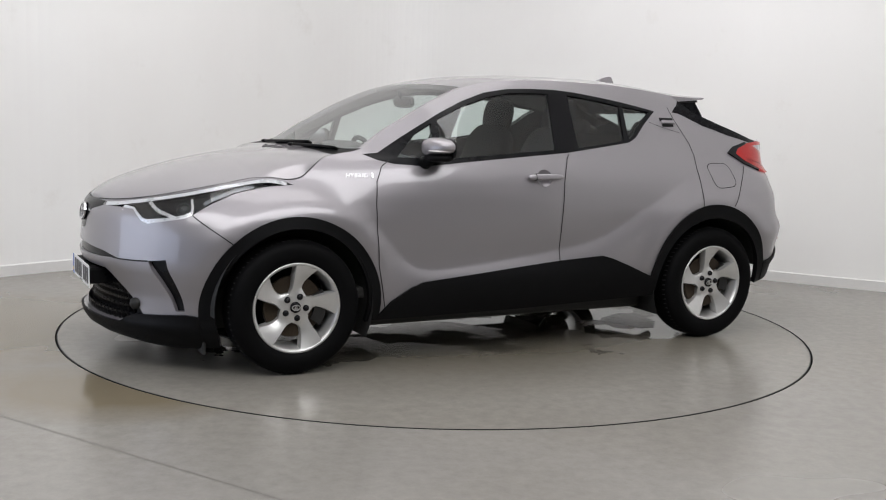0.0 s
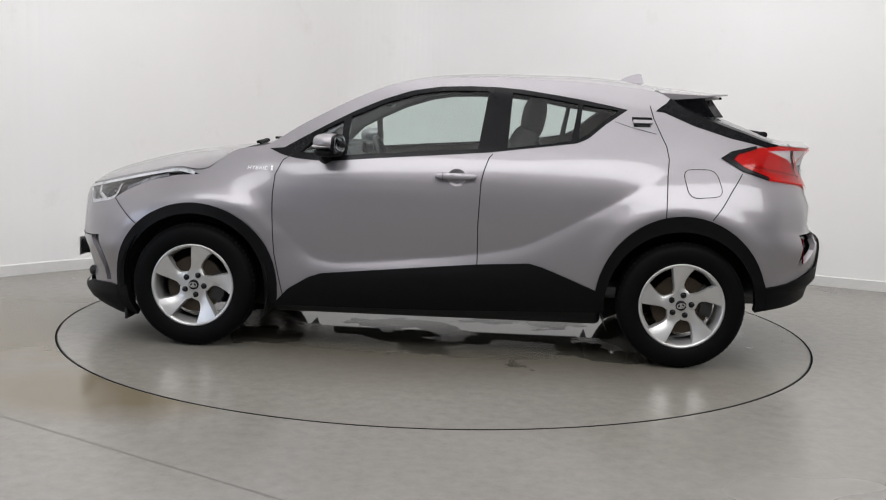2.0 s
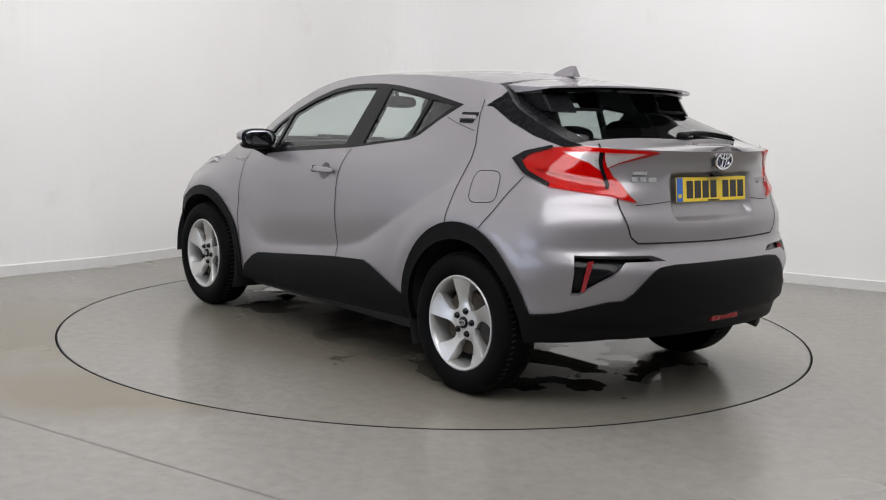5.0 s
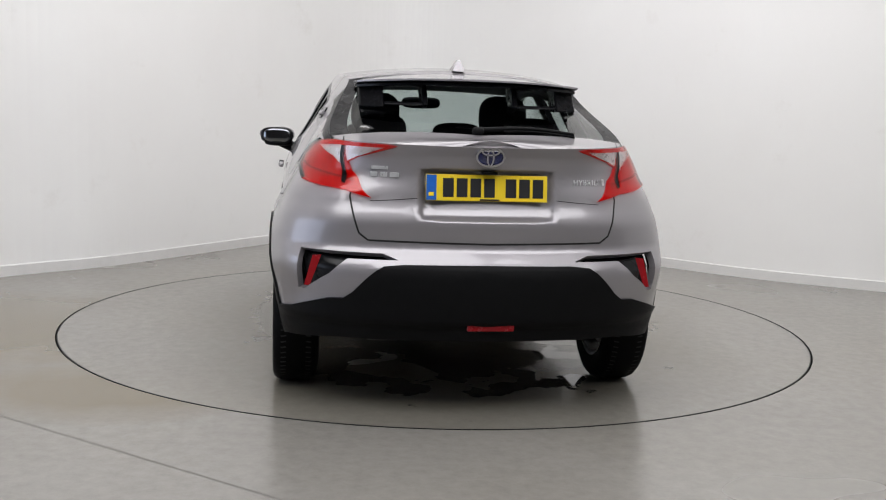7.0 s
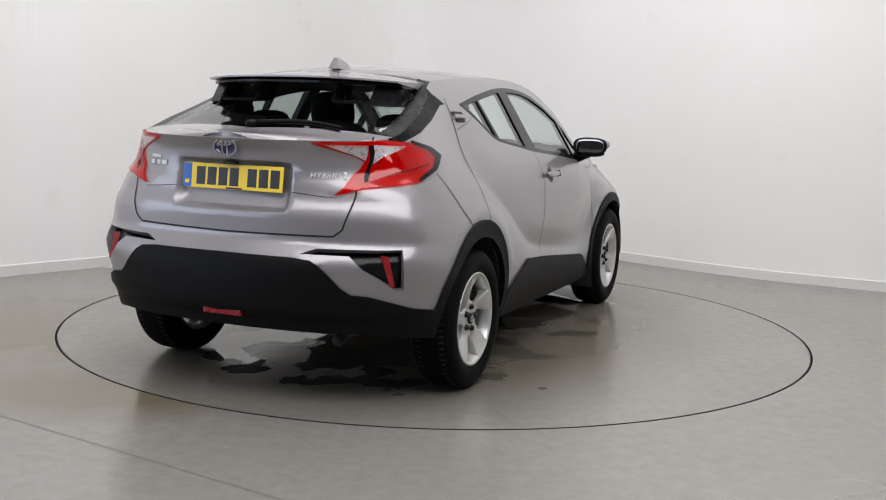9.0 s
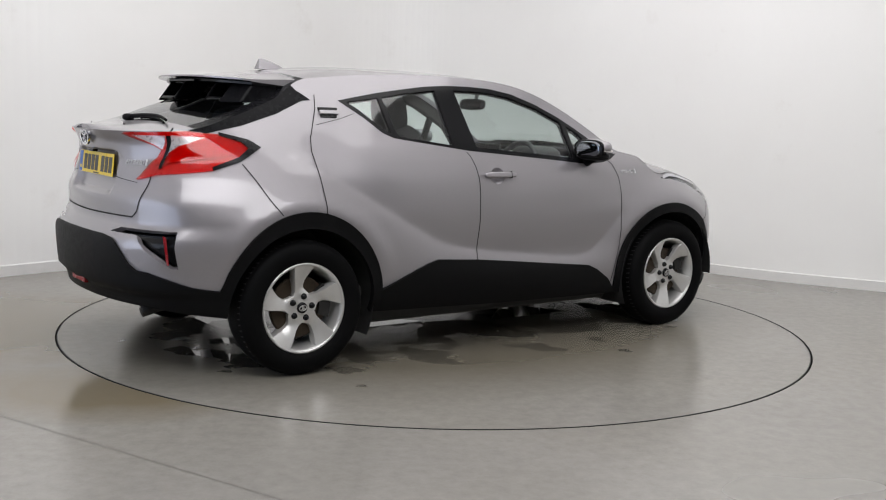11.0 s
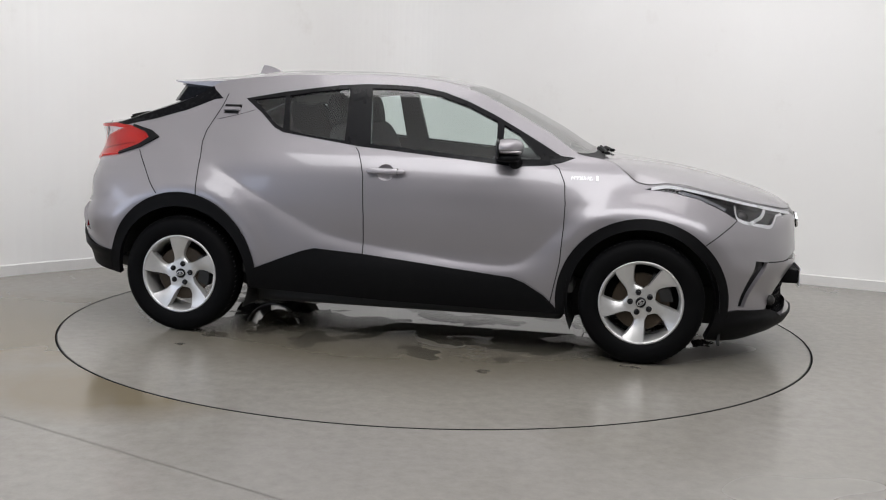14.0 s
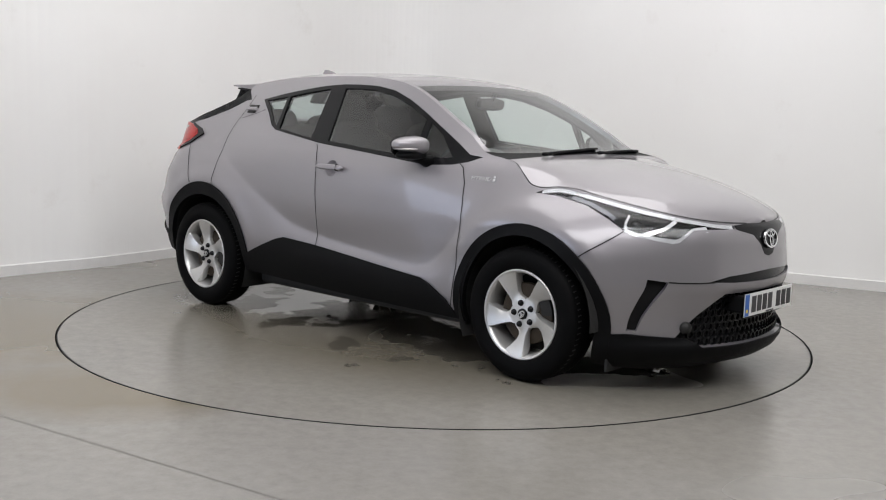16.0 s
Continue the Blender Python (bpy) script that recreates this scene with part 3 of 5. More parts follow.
def build_skin():
    """Split flank, nose and tail into panels along their joints; returns points, normals and faces by panel."""
    tail_lamp = X((-1.50, 1.115), (-1.56, 1.143), (-1.69, 1.172), (-1.80, 1.184)) + R((.43, 1.175), (.385, 1.170), (.545, 1.115), (.580, 1.095), (.565, 1.060), (.488, .950), (.60, .980)) + X((-1.74, 1.008), (-1.60, 1.058))
    tail_tip = X((-1.49, 1.115), (-1.545, 1.150), (-1.68, 1.182), (-1.68, 1.168), (-1.585, 1.140), (-1.555, 1.110), (-1.61, 1.070), (-1.74, 1.020), (-1.74, 1.008), (-1.60, 1.052))
    clear_a = R((.690, 1.158), (.605, 1.166), (.605, 1.080), (.64, 1.115))
    clear_b = R((.590, 1.163), (.435, 1.164), (.545, 1.119), (.584, 1.097))
    gap_t = R((.606, 1.162), (.592, 1.162), (.590, 1.06), (.596, 1.004), (.608, 1.008), (.602, 1.06))
    head = X((1.31, .936), (1.36, .955), (1.417, .964), (1.474, .960), (1.62, .932), (1.81, .889), (1.962, .853)) + F((.357, .828), (.250, .818), (.250, .803), (.42, .803), (.475, .800)) + X((2.0, .745), (1.98, .738), (1.834, .772), (1.797, .790), (1.708, .843), (1.591, .894), (1.433, .927))
    low_front = X((2.01, .285), (1.83, .305), (1.727, .295), (1.66, .295), (1.66, .05)) + F((0, .05), (0, .245), (.30, .240), (.42, .240))
    vent_f = X((1.915, .572), (1.985, .560), (1.868, .318), (1.832, .320))
    low_grille = F((0, .246), (.42, .241), (.53, .285), (.43, .40), (.325, .495), (0, .500))
    slit = F((0, .545), (.27, .548), (.43, .558), (.31, .582), (.10, .594), (0, .596))
    nose_band = F((0, .662), (.045, .672), (.085, .725), (.14, .772), (.25, .800), (.25, .819), (.10, .826), (0, .826))
    low_rear = X((-1.70, .445), (-1.86, .47)) + R((.66, .530), (.600, .535), (.560, .565), (.47, .656), (.435, .672), (.35, .679), (0, .681), (0, .05)) + X((-1.66, .05),)
    vent_r = R((.775, .728), (.44, .724), (.375, .700), (.585, .700), (.66, .635), (.76, .555), (.785, .555))
    dips = [R((0, top_z), (wide, top_z), (wide, low_z), (0, low_z)) for top_z, wide, low_z in ((1.086, .305, .856), (1.064, .260, .890), (1.079, .290, .866), (1.071, .275, .880))]
    polys = {
        "front_arch_cladding": X(*ARCH_F), "rear_arch_cladding": X(*ARCH_R), "sill_cladding": X(*SILL), "front_lip": low_front, "rear_lip": low_rear,
        "front_side_vent": vent_f, "lower_grille": low_grille, "grille_slit": slit, "badge_panel": nose_band, "rear_vent": vent_r,
        "headlight": head, "tail_gap": gap_t, "tail_clear_outer": clear_a, "tail_clear_inner": clear_b, "tail_tip": tail_tip, "tail_light": tail_lamp, "front_glass": X(*FRONT_GLASS), "front_corner_glass": X(*FRONT_LIGHT), "rear_door_glass": X(*REAR_GLASS),
        "rear_corner_glass": X(*REAR_LIGHT), "window_surround": X(*WINDOWS), "rear_pillar_trim": X(*QUARTER_BLACK), "fuel_flap": X(*FUEL),
    }
    holes = [X(*ARCH_F_IN), X(*ARCH_R_IN), arc(HANDLE_X, HANDLE_Z, .050, 0, 360, 24, .046)[:-1]]
    gate = R((.60, 1.20), (.565, .985), (.538, .805), (.50, .776), (0, .770))
    opens = {"door_front": X(*DOOR_FRONT), "door_mid": X(*DOOR_MID), "door_rear": X(*DOOR_REAR), "bump_f": X(*BUMP_F), "bump_r": X(*BUMP_R), "gate": gate, "fold": X(*[tuple(q) for q in VALLEY])}
    run = np.array(VALLEY[4:-4])
    across = np.gradient(run, axis=0)[:, ::-1] * (1, -1)
    across /= np.linalg.norm(across, axis=1)[:, None]
    for k, off in enumerate((-.042, -.026, -.013, .013, .026, .042)):
        opens["fold_%d" % k] = X(*[tuple(q) for q in run + across * off])
    xs = np.concatenate([np.linspace(X_FRONT, 1.9, 22), np.linspace(1.88, -1.75, 125), np.linspace(-1.78, X_BACK, 16)])
    edge = [(float(a), float(b)) for a, b in zip(s_of_x(xs, EDGE_Z(xs)), EDGE_Z(xs))]
    edge = [(S_MAX, edge[0][1])] + edge + [(S_MIN, edge[-1][1])]
    bottom = X((1.60, .15), (.9, .245), (0, .255), (-.95, .285), (-1.60, .30))
    bottom = [(S_MAX, .125), (S_MAX - .4, .125)] + bottom + [(S_MIN + .5, .33), (S_MIN + .3, .36), (S_MIN, .365)]
    chains = [(dense(p, .03, True), True) for p in list(polys.values()) + holes] + [(dense(p), False) for p in list(opens.values()) + dips]
    chains += [(edge, False), (dense(bottom), False), (dense([(S_MAX, .125), edge[0]]), False), (dense([(S_MIN, .365), edge[-1]]), False)]
    verts, edges = [], []
    for chain, closed in chains:
        k = len(verts)
        verts += chain
        edges += [(k + i, k + i + 1) for i in range(len(chain) - 1)] + ([(k + len(chain) - 1, k)] if closed else [])
    step = 0.034
    for i in range(int((S_MAX - S_MIN) / step) + 1):
        for j in range(44):
            verts.append((S_MIN + (i + 0.5 * (j % 2)) * step, 0.12 + j * step))
    from_cdt = mathutils_cdt([Vector(v) for v in verts], edges, [], 0, 1e-5)
    pts = np.array([tuple(v) for v in from_cdt[0]])
    tris = np.array(from_cdt[2])
    cen = pts[tris].mean(1)
    ex = np.array(edge)[::-1]
    order = np.argsort(ex[:, 0])
    keep = cen[:, 1] < np.interp(cen[:, 0], ex[order, 0], ex[order, 1])
    bt = np.array(bottom)
    order = np.argsort(bt[:, 0])
    keep &= cen[:, 1] > np.interp(cen[:, 0], bt[order, 0], bt[order, 1])
    keep &= (cen[:, 0] < S_MAX) & (cen[:, 0] > S_MIN)
    for h in holes:
        keep &= ~inside(cen[:, 0], cen[:, 1], h)
    tris, cen = tris[keep], cen[keep]
    kind = np.array(["?"] * len(tris), dtype="U24")
    for name, poly in polys.items():
        kind[(kind == "?") & inside(cen[:, 0], cen[:, 1], poly)] = name
    # painted panels between the joints

    def behind(line, extend=True):
        l = np.array(sorted(line, key=lambda p: p[1]))
        return cen[:, 0] < np.interp(cen[:, 1], l[:, 1], l[:, 0])
    paint = kind == "?"
    fbump = ~behind(opens["bump_f"]) & (cen[:, 1] < 0.80)
    gl = np.array(sorted(gate, key=lambda p: p[1]))
    in_gate = (cen[:, 0] < np.interp(cen[:, 1], gl[:, 1], gl[:, 0])) & (cen[:, 1] > 0.772)
    rbump = behind(opens["bump_r"]) & ~in_gate & (cen[:, 1] < 1.06)
    roof_rail = (cen[:, 1] > 1.09 + np.clip(cen[:, 0], -2, 0) * -0.05) & (cen[:, 0] > -1.13)
    above = cen[:, 1] > np.interp(cen[:, 0], [-1.1, -.3, .3, .9], [1.36, 1.30, 1.2, 1.07])
    kind[paint & fbump] = "front_bumper"
    kind[paint & in_gate] = "tailgate"
    kind[paint & rbump] = "rear_bumper"
    rest = kind == "?"
    b_front, b_mid, b_rear = behind(opens["door_front"]), behind(opens["door_mid"]), behind(opens["door_rear"])
    kind[rest & above & b_front & ~b_rear] = "roof_rail"
    kind[rest & above & ~b_front] = "front_wing"
    rest = kind == "?"
    kind[rest & ~b_front] = "front_wing"
    kind[rest & b_front & ~b_mid] = "front_door"
    kind[rest & b_mid & ~b_rear] = "rear_door"
    kind[rest & b_rear] = "rear_quarter"
    kind[(kind == "sill_cladding") & b_mid] = "rear_sill_cladding"
    p0 = np.stack(side(pts[:, 0], pts[:, 1]), 1)
    e = 2e-3
    ds = np.stack(side(np.minimum(pts[:, 0] + e, S_MAX), pts[:, 1]), 1) - np.stack(side(np.maximum(pts[:, 0] - e, S_MIN), pts[:, 1]), 1)
    dz = np.stack(side(pts[:, 0], pts[:, 1] + e), 1) - np.stack(side(pts[:, 0], pts[:, 1] - e), 1)
    nrm = -np.cross(ds, dz)
    nrm /= np.linalg.norm(nrm, axis=1)[:, None] + 1e-9
    middle = (pts[:, 0] > S_MAX - 1e-4) | (pts[:, 0] < S_MIN + 1e-4)
    p0[middle, 1] = 0
    nrm[middle, 1] = 0
    return p0, nrm, tris, kind, opens, polys


def build_top():
    """Bonnet, screens and roof, split the same way."""
    xs = np.concatenate([np.linspace(X_FRONT, 1.9, 22), np.linspace(1.88, -1.75, 125), np.linspace(-1.78, X_BACK, 16)])
    vs_b = np.linspace(0, 1, 30)
    cuts = {"hood": [(1.06 + .06 * v * v - .04 * v ** 4, v) for v in vs_b], "cowl": [(1.015 + .01 * v - 0.10 * v ** 4, v) for v in vs_b], "header": [(.30 + .02 * v - .03 * v * v, v) for v in vs_b],
            "roof": [(-1.20 + .05 * v, v) for v in vs_b], "screen": [(-1.88 + .10 * v, v) for v in vs_b]}
    verts, edges = [], []
    chains = list(cuts.values()) + [[(x, 1.0) for x in xs], [(x, 0.0) for x in xs], [(X_FRONT, v) for v in vs_b], [(X_BACK, v) for v in vs_b]]
    wa, wb = [(x, .95) for x in np.linspace(1.0, .30, 24)], [(x, .88) for x in np.linspace(-1.2, -1.86, 20)]
    chains += [wa, wb]
    for chain in chains:
        k = len(verts)
        verts += [(float(a), float(b)) for a, b in chain]
        edges += [(k + i, k + i + 1) for i in range(len(chain) - 1)]
    for i, x in enumerate(np.arange(X_BACK, X_FRONT, .034)):
        for j in range(1, 22):
            verts.append((x, (j + .5 * (i % 2)) / 22))
    got = mathutils_cdt([Vector(v) for v in verts], edges, [], 0, 1e-5)
    pts, tris = np.array([tuple(v) for v in got[0]]), np.array(got[2])
    cen = pts[tris].mean(1)
    at = {k: np.interp(cen[:, 1], [p[1] for p in c], [p[0] for p in c]) for k, c in cuts.items()}
    x, v = cen.T
    kind = np.where(x > at["hood"], "hood", np.where(x > at["cowl"], "cowl", np.where(x > at["header"], np.where(v > .95, "screen_pillar", "windscreen"),
                    np.where(x > at["roof"], "roof", np.where(x > at["screen"], np.where(v > .88, "rear_screen_frame", "rear_screen"), "tailgate")))))
    p0 = np.stack(top(pts[:, 0], pts[:, 1]), 1)
    e = 3e-3
    dx = np.stack(top(pts[:, 0] + e, pts[:, 1]), 1) - np.stack(top(pts[:, 0] - e, pts[:, 1]), 1)
    dv = np.stack(top(pts[:, 0], pts[:, 1] + e), 1) - np.stack(top(pts[:, 0], pts[:, 1] - e), 1)
    nrm = np.cross(dx, dv)
    nrm *= np.sign(nrm[:, 2] + 1e-12)[:, None]
    nrm /= np.linalg.norm(nrm, axis=1)[:, None] + 1e-9
    nrm[pts[:, 1] < 1e-6, 1] = 0
    return p0, nrm, tris, kind


def skin_mesh(name, pieces, mat, parent, label="", lift=0.0, thick=0.0, inner=None, name_obj=None):
    """One panel from pieces of the skin: (points, normals, triangles, mirrored)."""
    co, no, fs = [], [], []
    for pts, nrm, tris, mirrored in pieces:
        if len(tris) == 0:
            continue
        used, idx = np.unique(tris, return_inverse=True)
        idx = idx.reshape(-1, 3)
        p, n = pts[used] + nrm[used] * lift, nrm[used].copy()
        a, b, c = (p[idx[:, k]] for k in range(3))
        flip = (np.cross(b - a, c - a) * n[idx].mean(1)).sum(1) < 0
        idx[flip] = idx[flip][:, ::-1]
        if mirrored:
            p, n, idx = p * (1, -1, 1), n * (1, -1, 1), idx[:, ::-1]
        k = sum(len(q) for q in co)
        co.append(p)
        no.append(n)
        fs.append(idx + k)
    if not co:
        return None
    co, no, fs = np.concatenate(co), np.concatenate(no), np.concatenate(fs)
    # the two halves share their points on the middle line
    middle, same = {}, np.arange(len(co))
    for i in np.nonzero(np.abs(co[:, 1]) < 1e-4)[0]:
        same[i] = middle.setdefault((round(co[i][0], 4), round(co[i][2], 4)), i)
    kept, back = np.unique(same, return_inverse=True)
    co, no, fs = co[kept], no[kept], back[fs]
    slot = np.zeros(len(fs), int)
    if thick:
        # inner skin and a rim along the open edges
        k = len(co)
        hedge = np.concatenate([fs[:, [0, 1]], fs[:, [1, 2]], fs[:, [2, 0]]])
        key = {(a, b) for a, b in hedge.tolist()}
        rim = [(a, b) for a, b in key if (b, a) not in key and not (abs(co[a][1]) < 1e-5 and abs(co[b][1]) < 1e-5)]
        in_co, in_fs = co - no * thick, fs[:, ::-1] + k
        rc, rn, rf = [], [], []
        for a, b in rim:
            q = k * 2 + len(rc)
            rc += [co[a], co[b], in_co[b], in_co[a]]
            d = np.cross(co[b] - co[a], no[a])
            d = d / (np.linalg.norm(d) + 1e-9)
            rn += [d] * 4
            rf += [(q, q + 2, q + 1), (q, q + 3, q + 2)]
        slot = np.concatenate([slot, np.full(len(fs), 1 if inner is not None else 0), np.zeros(len(rf), int)])
        co, no, fs = np.concatenate([co, in_co, np.array(rc).reshape(-1, 3)]), np.concatenate([no, -no, np.array(rn).reshape(-1, 3)]), np.concatenate([fs, in_fs, np.array(rf, int).reshape(-1, 3)])
    me = bpy.data.meshes.new(name)
    me.from_pydata(co.tolist(), [], fs.tolist())
    me.materials.append(mat)
    if inner is not None:
        me.materials.append(inner)
    me.polygons.foreach_set("use_smooth", [True] * len(fs))
    me.polygons.foreach_set("material_index", slot.tolist())
    me.normals_split_custom_set_from_vertices(no.tolist())
    ob = new(name, me)
    ob.parent = parent
    if label:
        tagged(ob, label)
    return ob


def ribbon(name, line, width, mat, parent, mirrored=False, lift=0.0015, closed=False, on_top=False, label=""):
    """A narrow strip that follows a line on the skin."""
    pts = np.array(dense(line, .015, closed))
    fn = top if on_top else side
    p = np.stack(fn(pts[:, 0], pts[:, 1]), 1)
    e = 2e-3
    if on_top:
        du = np.stack(fn(pts[:, 0] + e, pts[:, 1]), 1) - np.stack(fn(pts[:, 0] - e, pts[:, 1]), 1)
    else:
        du = np.stack(fn(np.minimum(pts[:, 0] + e, S_MAX), pts[:, 1]), 1) - np.stack(fn(np.maximum(pts[:, 0] - e, S_MIN), pts[:, 1]), 1)
    dz = np.stack(fn(pts[:, 0], pts[:, 1] + e), 1) - np.stack(fn(pts[:, 0], pts[:, 1] - e), 1)
    n = np.cross(du, dz) * (1 if on_top else -1)
    n /= np.linalg.norm(n, axis=1)[:, None] + 1e-9
    t = np.roll(p, -1, 0) - np.roll(p, 1, 0)
    if not closed:
        t[0], t[-1] = p[1] - p[0], p[-1] - p[-2]
    w = np.cross(n, t)
    w /= np.linalg.norm(w, axis=1)[:, None] + 1e-9
    a, b = p + n * lift + w * width / 2, p + n * lift - w * width / 2
    if mirrored:
        a, b = a * (1, -1, 1), b * (1, -1, 1)
    k = len(p)
    co = np.concatenate([a, b])
    fs = [(i, (i + 1) % k, k + (i + 1) % k, k + i) for i in range(k if closed else k - 1)]
    me = bpy.data.meshes.new(name)
    me.from_pydata(co.tolist(), [], fs)
    me.materials.append(mat)
    ob = new(name, me)
    ob.parent = parent
    if label:
        tagged(ob, label)
    return ob


def build_body(car):
    p, n, tris, kind, opens, polys = build_skin()
    tp, tn, tt, tk = build_top()
    both = lambda k: [(p, n, tris[kind == k], False), (p, n, tris[kind == k], True)]
    tops = lambda k: [(tp, tn, tt[tk == k], False), (tp, tn, tt[tk == k], True)]
    made = {}
    made["hood"] = skin_mesh("bonnet", tops("hood"), PAINT, car, thick=.015, inner=UNDER)
    made["roof"] = skin_mesh("roof", tops("roof") + tops("screen_pillar"), PAINT, car, thick=.03, inner=HEADLINER)
    made["tailgate"] = skin_mesh("tailgate", tops("tailgate") + both("tailgate"), PAINT, car, thick=.02, inner=LINING)
    for k in (0, 1):
        skin_mesh("rear_screen_frame", tops("rear_screen_frame")[k:k + 1], SMOKED, made["tailgate"])
    skin_mesh("rear_screen", tops("rear_screen"), TINT, made["tailgate"], "tinted sloping rear screen").visible_shadow = False
    skin_mesh("windscreen", tops("windscreen"), SCREEN, car, "clear raked windscreen").visible_shadow = False
    skin_mesh("cowl", tops("cowl"), CLADDING, car)
    made["front_bumper"] = skin_mesh("front_bumper", both("front_bumper"), PAINT, car, thick=.03, inner=UNDER)
    made["rear_bumper"] = skin_mesh("rear_bumper", both("rear_bumper"), PAINT, car, thick=.03, inner=UNDER)
    skin_mesh("front_lip", both("front_lip"), CLADDING, made["front_bumper"], "textured black lower lip", lift=.012, thick=.02)
    skin_mesh("rear_lip", both("rear_lip"), CLADDING, made["rear_bumper"], "textured black lower bumper", lift=.012, thick=.02)
    skin_mesh("lower_grille", both("lower_grille"), UNDER, made["front_bumper"], lift=-.05)
    skin_mesh("grille_slit", both("grille_slit"), GLOSS_BLACK, made["front_bumper"], lift=-.012)
    skin_mesh("badge_panel", both("badge_panel"), GLOSS_BLACK, made["front_bumper"], lift=.001)
    for mir in (False, True):
        one = lambda k: [(p, n, tris[kind == k], mir)]
        wing = skin_mesh("front_wing", one("front_wing"), PAINT, car, thick=.01, inner=UNDER)
        fd = skin_mesh("front_door", one("front_door"), PAINT, car, thick=.03, inner=LINING)
        rd = skin_mesh("rear_door", one("rear_door"), PAINT, car, thick=.03, inner=LINING)
        skin_mesh("roof_rail", one("roof_rail"), PAINT, car, thick=.03, inner=HEADLINER)
        rq = skin_mesh("rear_quarter", one("rear_quarter") if not mir else [(p, n, tris[(kind == "rear_quarter") | (kind == "fuel_flap")], mir)], PAINT, car, thick=.02, inner=LINING)
        skin_mesh("front_arch_cladding", one("front_arch_cladding"), CLADDING, wing, "textured black wheel arch trim", lift=.010, thick=.03)
        skin_mesh("rear_arch_cladding", one("rear_arch_cladding"), CLADDING, rq, "textured black wheel arch trim", lift=.010, thick=.03)
        skin_mesh("sill_cladding", one("sill_cladding"), CLADDING, fd, "textured black sill trim", lift=.012, thick=.03)
        skin_mesh("sill_cladding", one("rear_sill_cladding"), CLADDING, rd, "textured black sill trim", lift=.012, thick=.03)
        skin_mesh("window_surround", one("window_surround"), GLOSS_BLACK, car, "gloss black pillars and window frames", lift=.001, thick=.03, inner=LINING)
        for k, owner, mt in (("front_glass", fd, GLASS), ("front_corner_glass", fd, GLASS), ("rear_door_glass", rd, GLASS), ("rear_corner_glass", rd, GLASS)):
            skin_mesh(k, one(k), mt, owner, lift=-.006).visible_shadow = False
        skin_mesh("rear_pillar_trim", one("rear_pillar_trim"), SMOKED, rq, lift=.001)
        if not mir:
            skin_mesh("fuel_flap", one("fuel_flap"), PAINT, rq, lift=.0005)
            ribbon("shut_line", polys["fuel_flap"], .004, GAP, rq, mir, closed=True)
        skin_mesh("side_vent", one("front_side_vent"), GLOSS_BLACK, made["front_bumper"], lift=-.024)
        skin_mesh("rear_vent", one("rear_vent"), GLOSS_BLACK, made["rear_bumper"], lift=-.045)
        sgn = -1 if mir else 1
        bm = bmesh.new()
        prism(bm, [(sgn * y, z) for y, z in ((.728, .700), (.690, .703), (.738, .572), (.762, .572))], .002, Matrix(((0, 0, 1, side([s_of_y(.735, .64, False)], [.64])[0][0] + .034), (1, 0, 0, 0), (0, 1, 0, 0), (0, 0, 0, 1))))
        bmesh.ops.recalc_face_normals(bm, faces=bm.faces[:])
        part("rear_reflector", bm, DARK_RED, made["rear_bumper"], "dark red rear reflector")
        hl = skin_mesh("headlight", one("headlight"), LENS, car, "clear swept headlight with projector", lift=.002)
        skin_mesh("housing", one("headlight"), GLOSS_BLACK, hl, lift=-.02, thick=.01, inner=UNDER)
        tl = skin_mesh("tail_light", one("tail_light"), RED_LENS, car, "red and clear boomerang tail light", lift=.012)
        skin_mesh("reflector", one("tail_light"), RED, tl, lift=.002, thick=.02, inner=LINING)
        skin_mesh("clear_lens", one("tail_clear_outer"), LENS, tl, lift=.012)
        skin_mesh("clear_lens", one("tail_clear_inner"), LENS, tl, lift=.012)
        skin_mesh("bulb_reflector", one("tail_clear_outer"), CLEAR_CORE, tl, lift=.004, thick=.02, inner=LINING)
        skin_mesh("bulb_reflector", one("tail_clear_inner"), CLEAR_CORE, tl, lift=.004, thick=.02, inner=LINING)
        skin_mesh("lamp_surround", one("tail_tip"), GLOSS_BLACK, tl, lift=.010, thick=.02)
        skin_mesh("lamp_joint", one("tail_gap"), GLOSS_BLACK, tl, lift=.008)
        ribbon("light_bar", X((-1.64, 1.080), (-1.74, 1.062), (-1.86, 1.040), (-1.94, 1.022)), .010, DARK_RED, tl, mir, lift=.005)
        for nm, ln, owner in (("door_front", opens["door_front"], fd), ("door_mid", opens["door_mid"], fd), ("door_rear", opens["door_rear"], rd), ("bump_f", opens["bump_f"], wing), ("bump_r", opens["bump_r"], rq)):
            ribbon("shut_line", ln, .0055, GAP, owner, mir)
        # dark strip drawn for the shade line under the bumper's overhanging fold
        ribbon("bumper_fold", F((.40, .556), (.46, .554), (.55, .556)) + X((1.985, .560),), .007, GAP, made["front_bumper"], mir)
        ribbon("shut_line", opens["gate"], .008, GAP, made["tailgate"], mir)
        xs = np.linspace(2.13, 1.07, 60)
        ribbon("shut_line", [(x, .992) for x in xs], .006, GAP, made["hood"], mir, lift=.002, on_top=True)
    return made


from mathutils.geometry import delaunay_2d_cdt as mathutils_cdt

car = new("car")
tagged(car, "silver-mauve hybrid crossover hatchback with black cladding on the turntable", "car")
body = build_body(car)


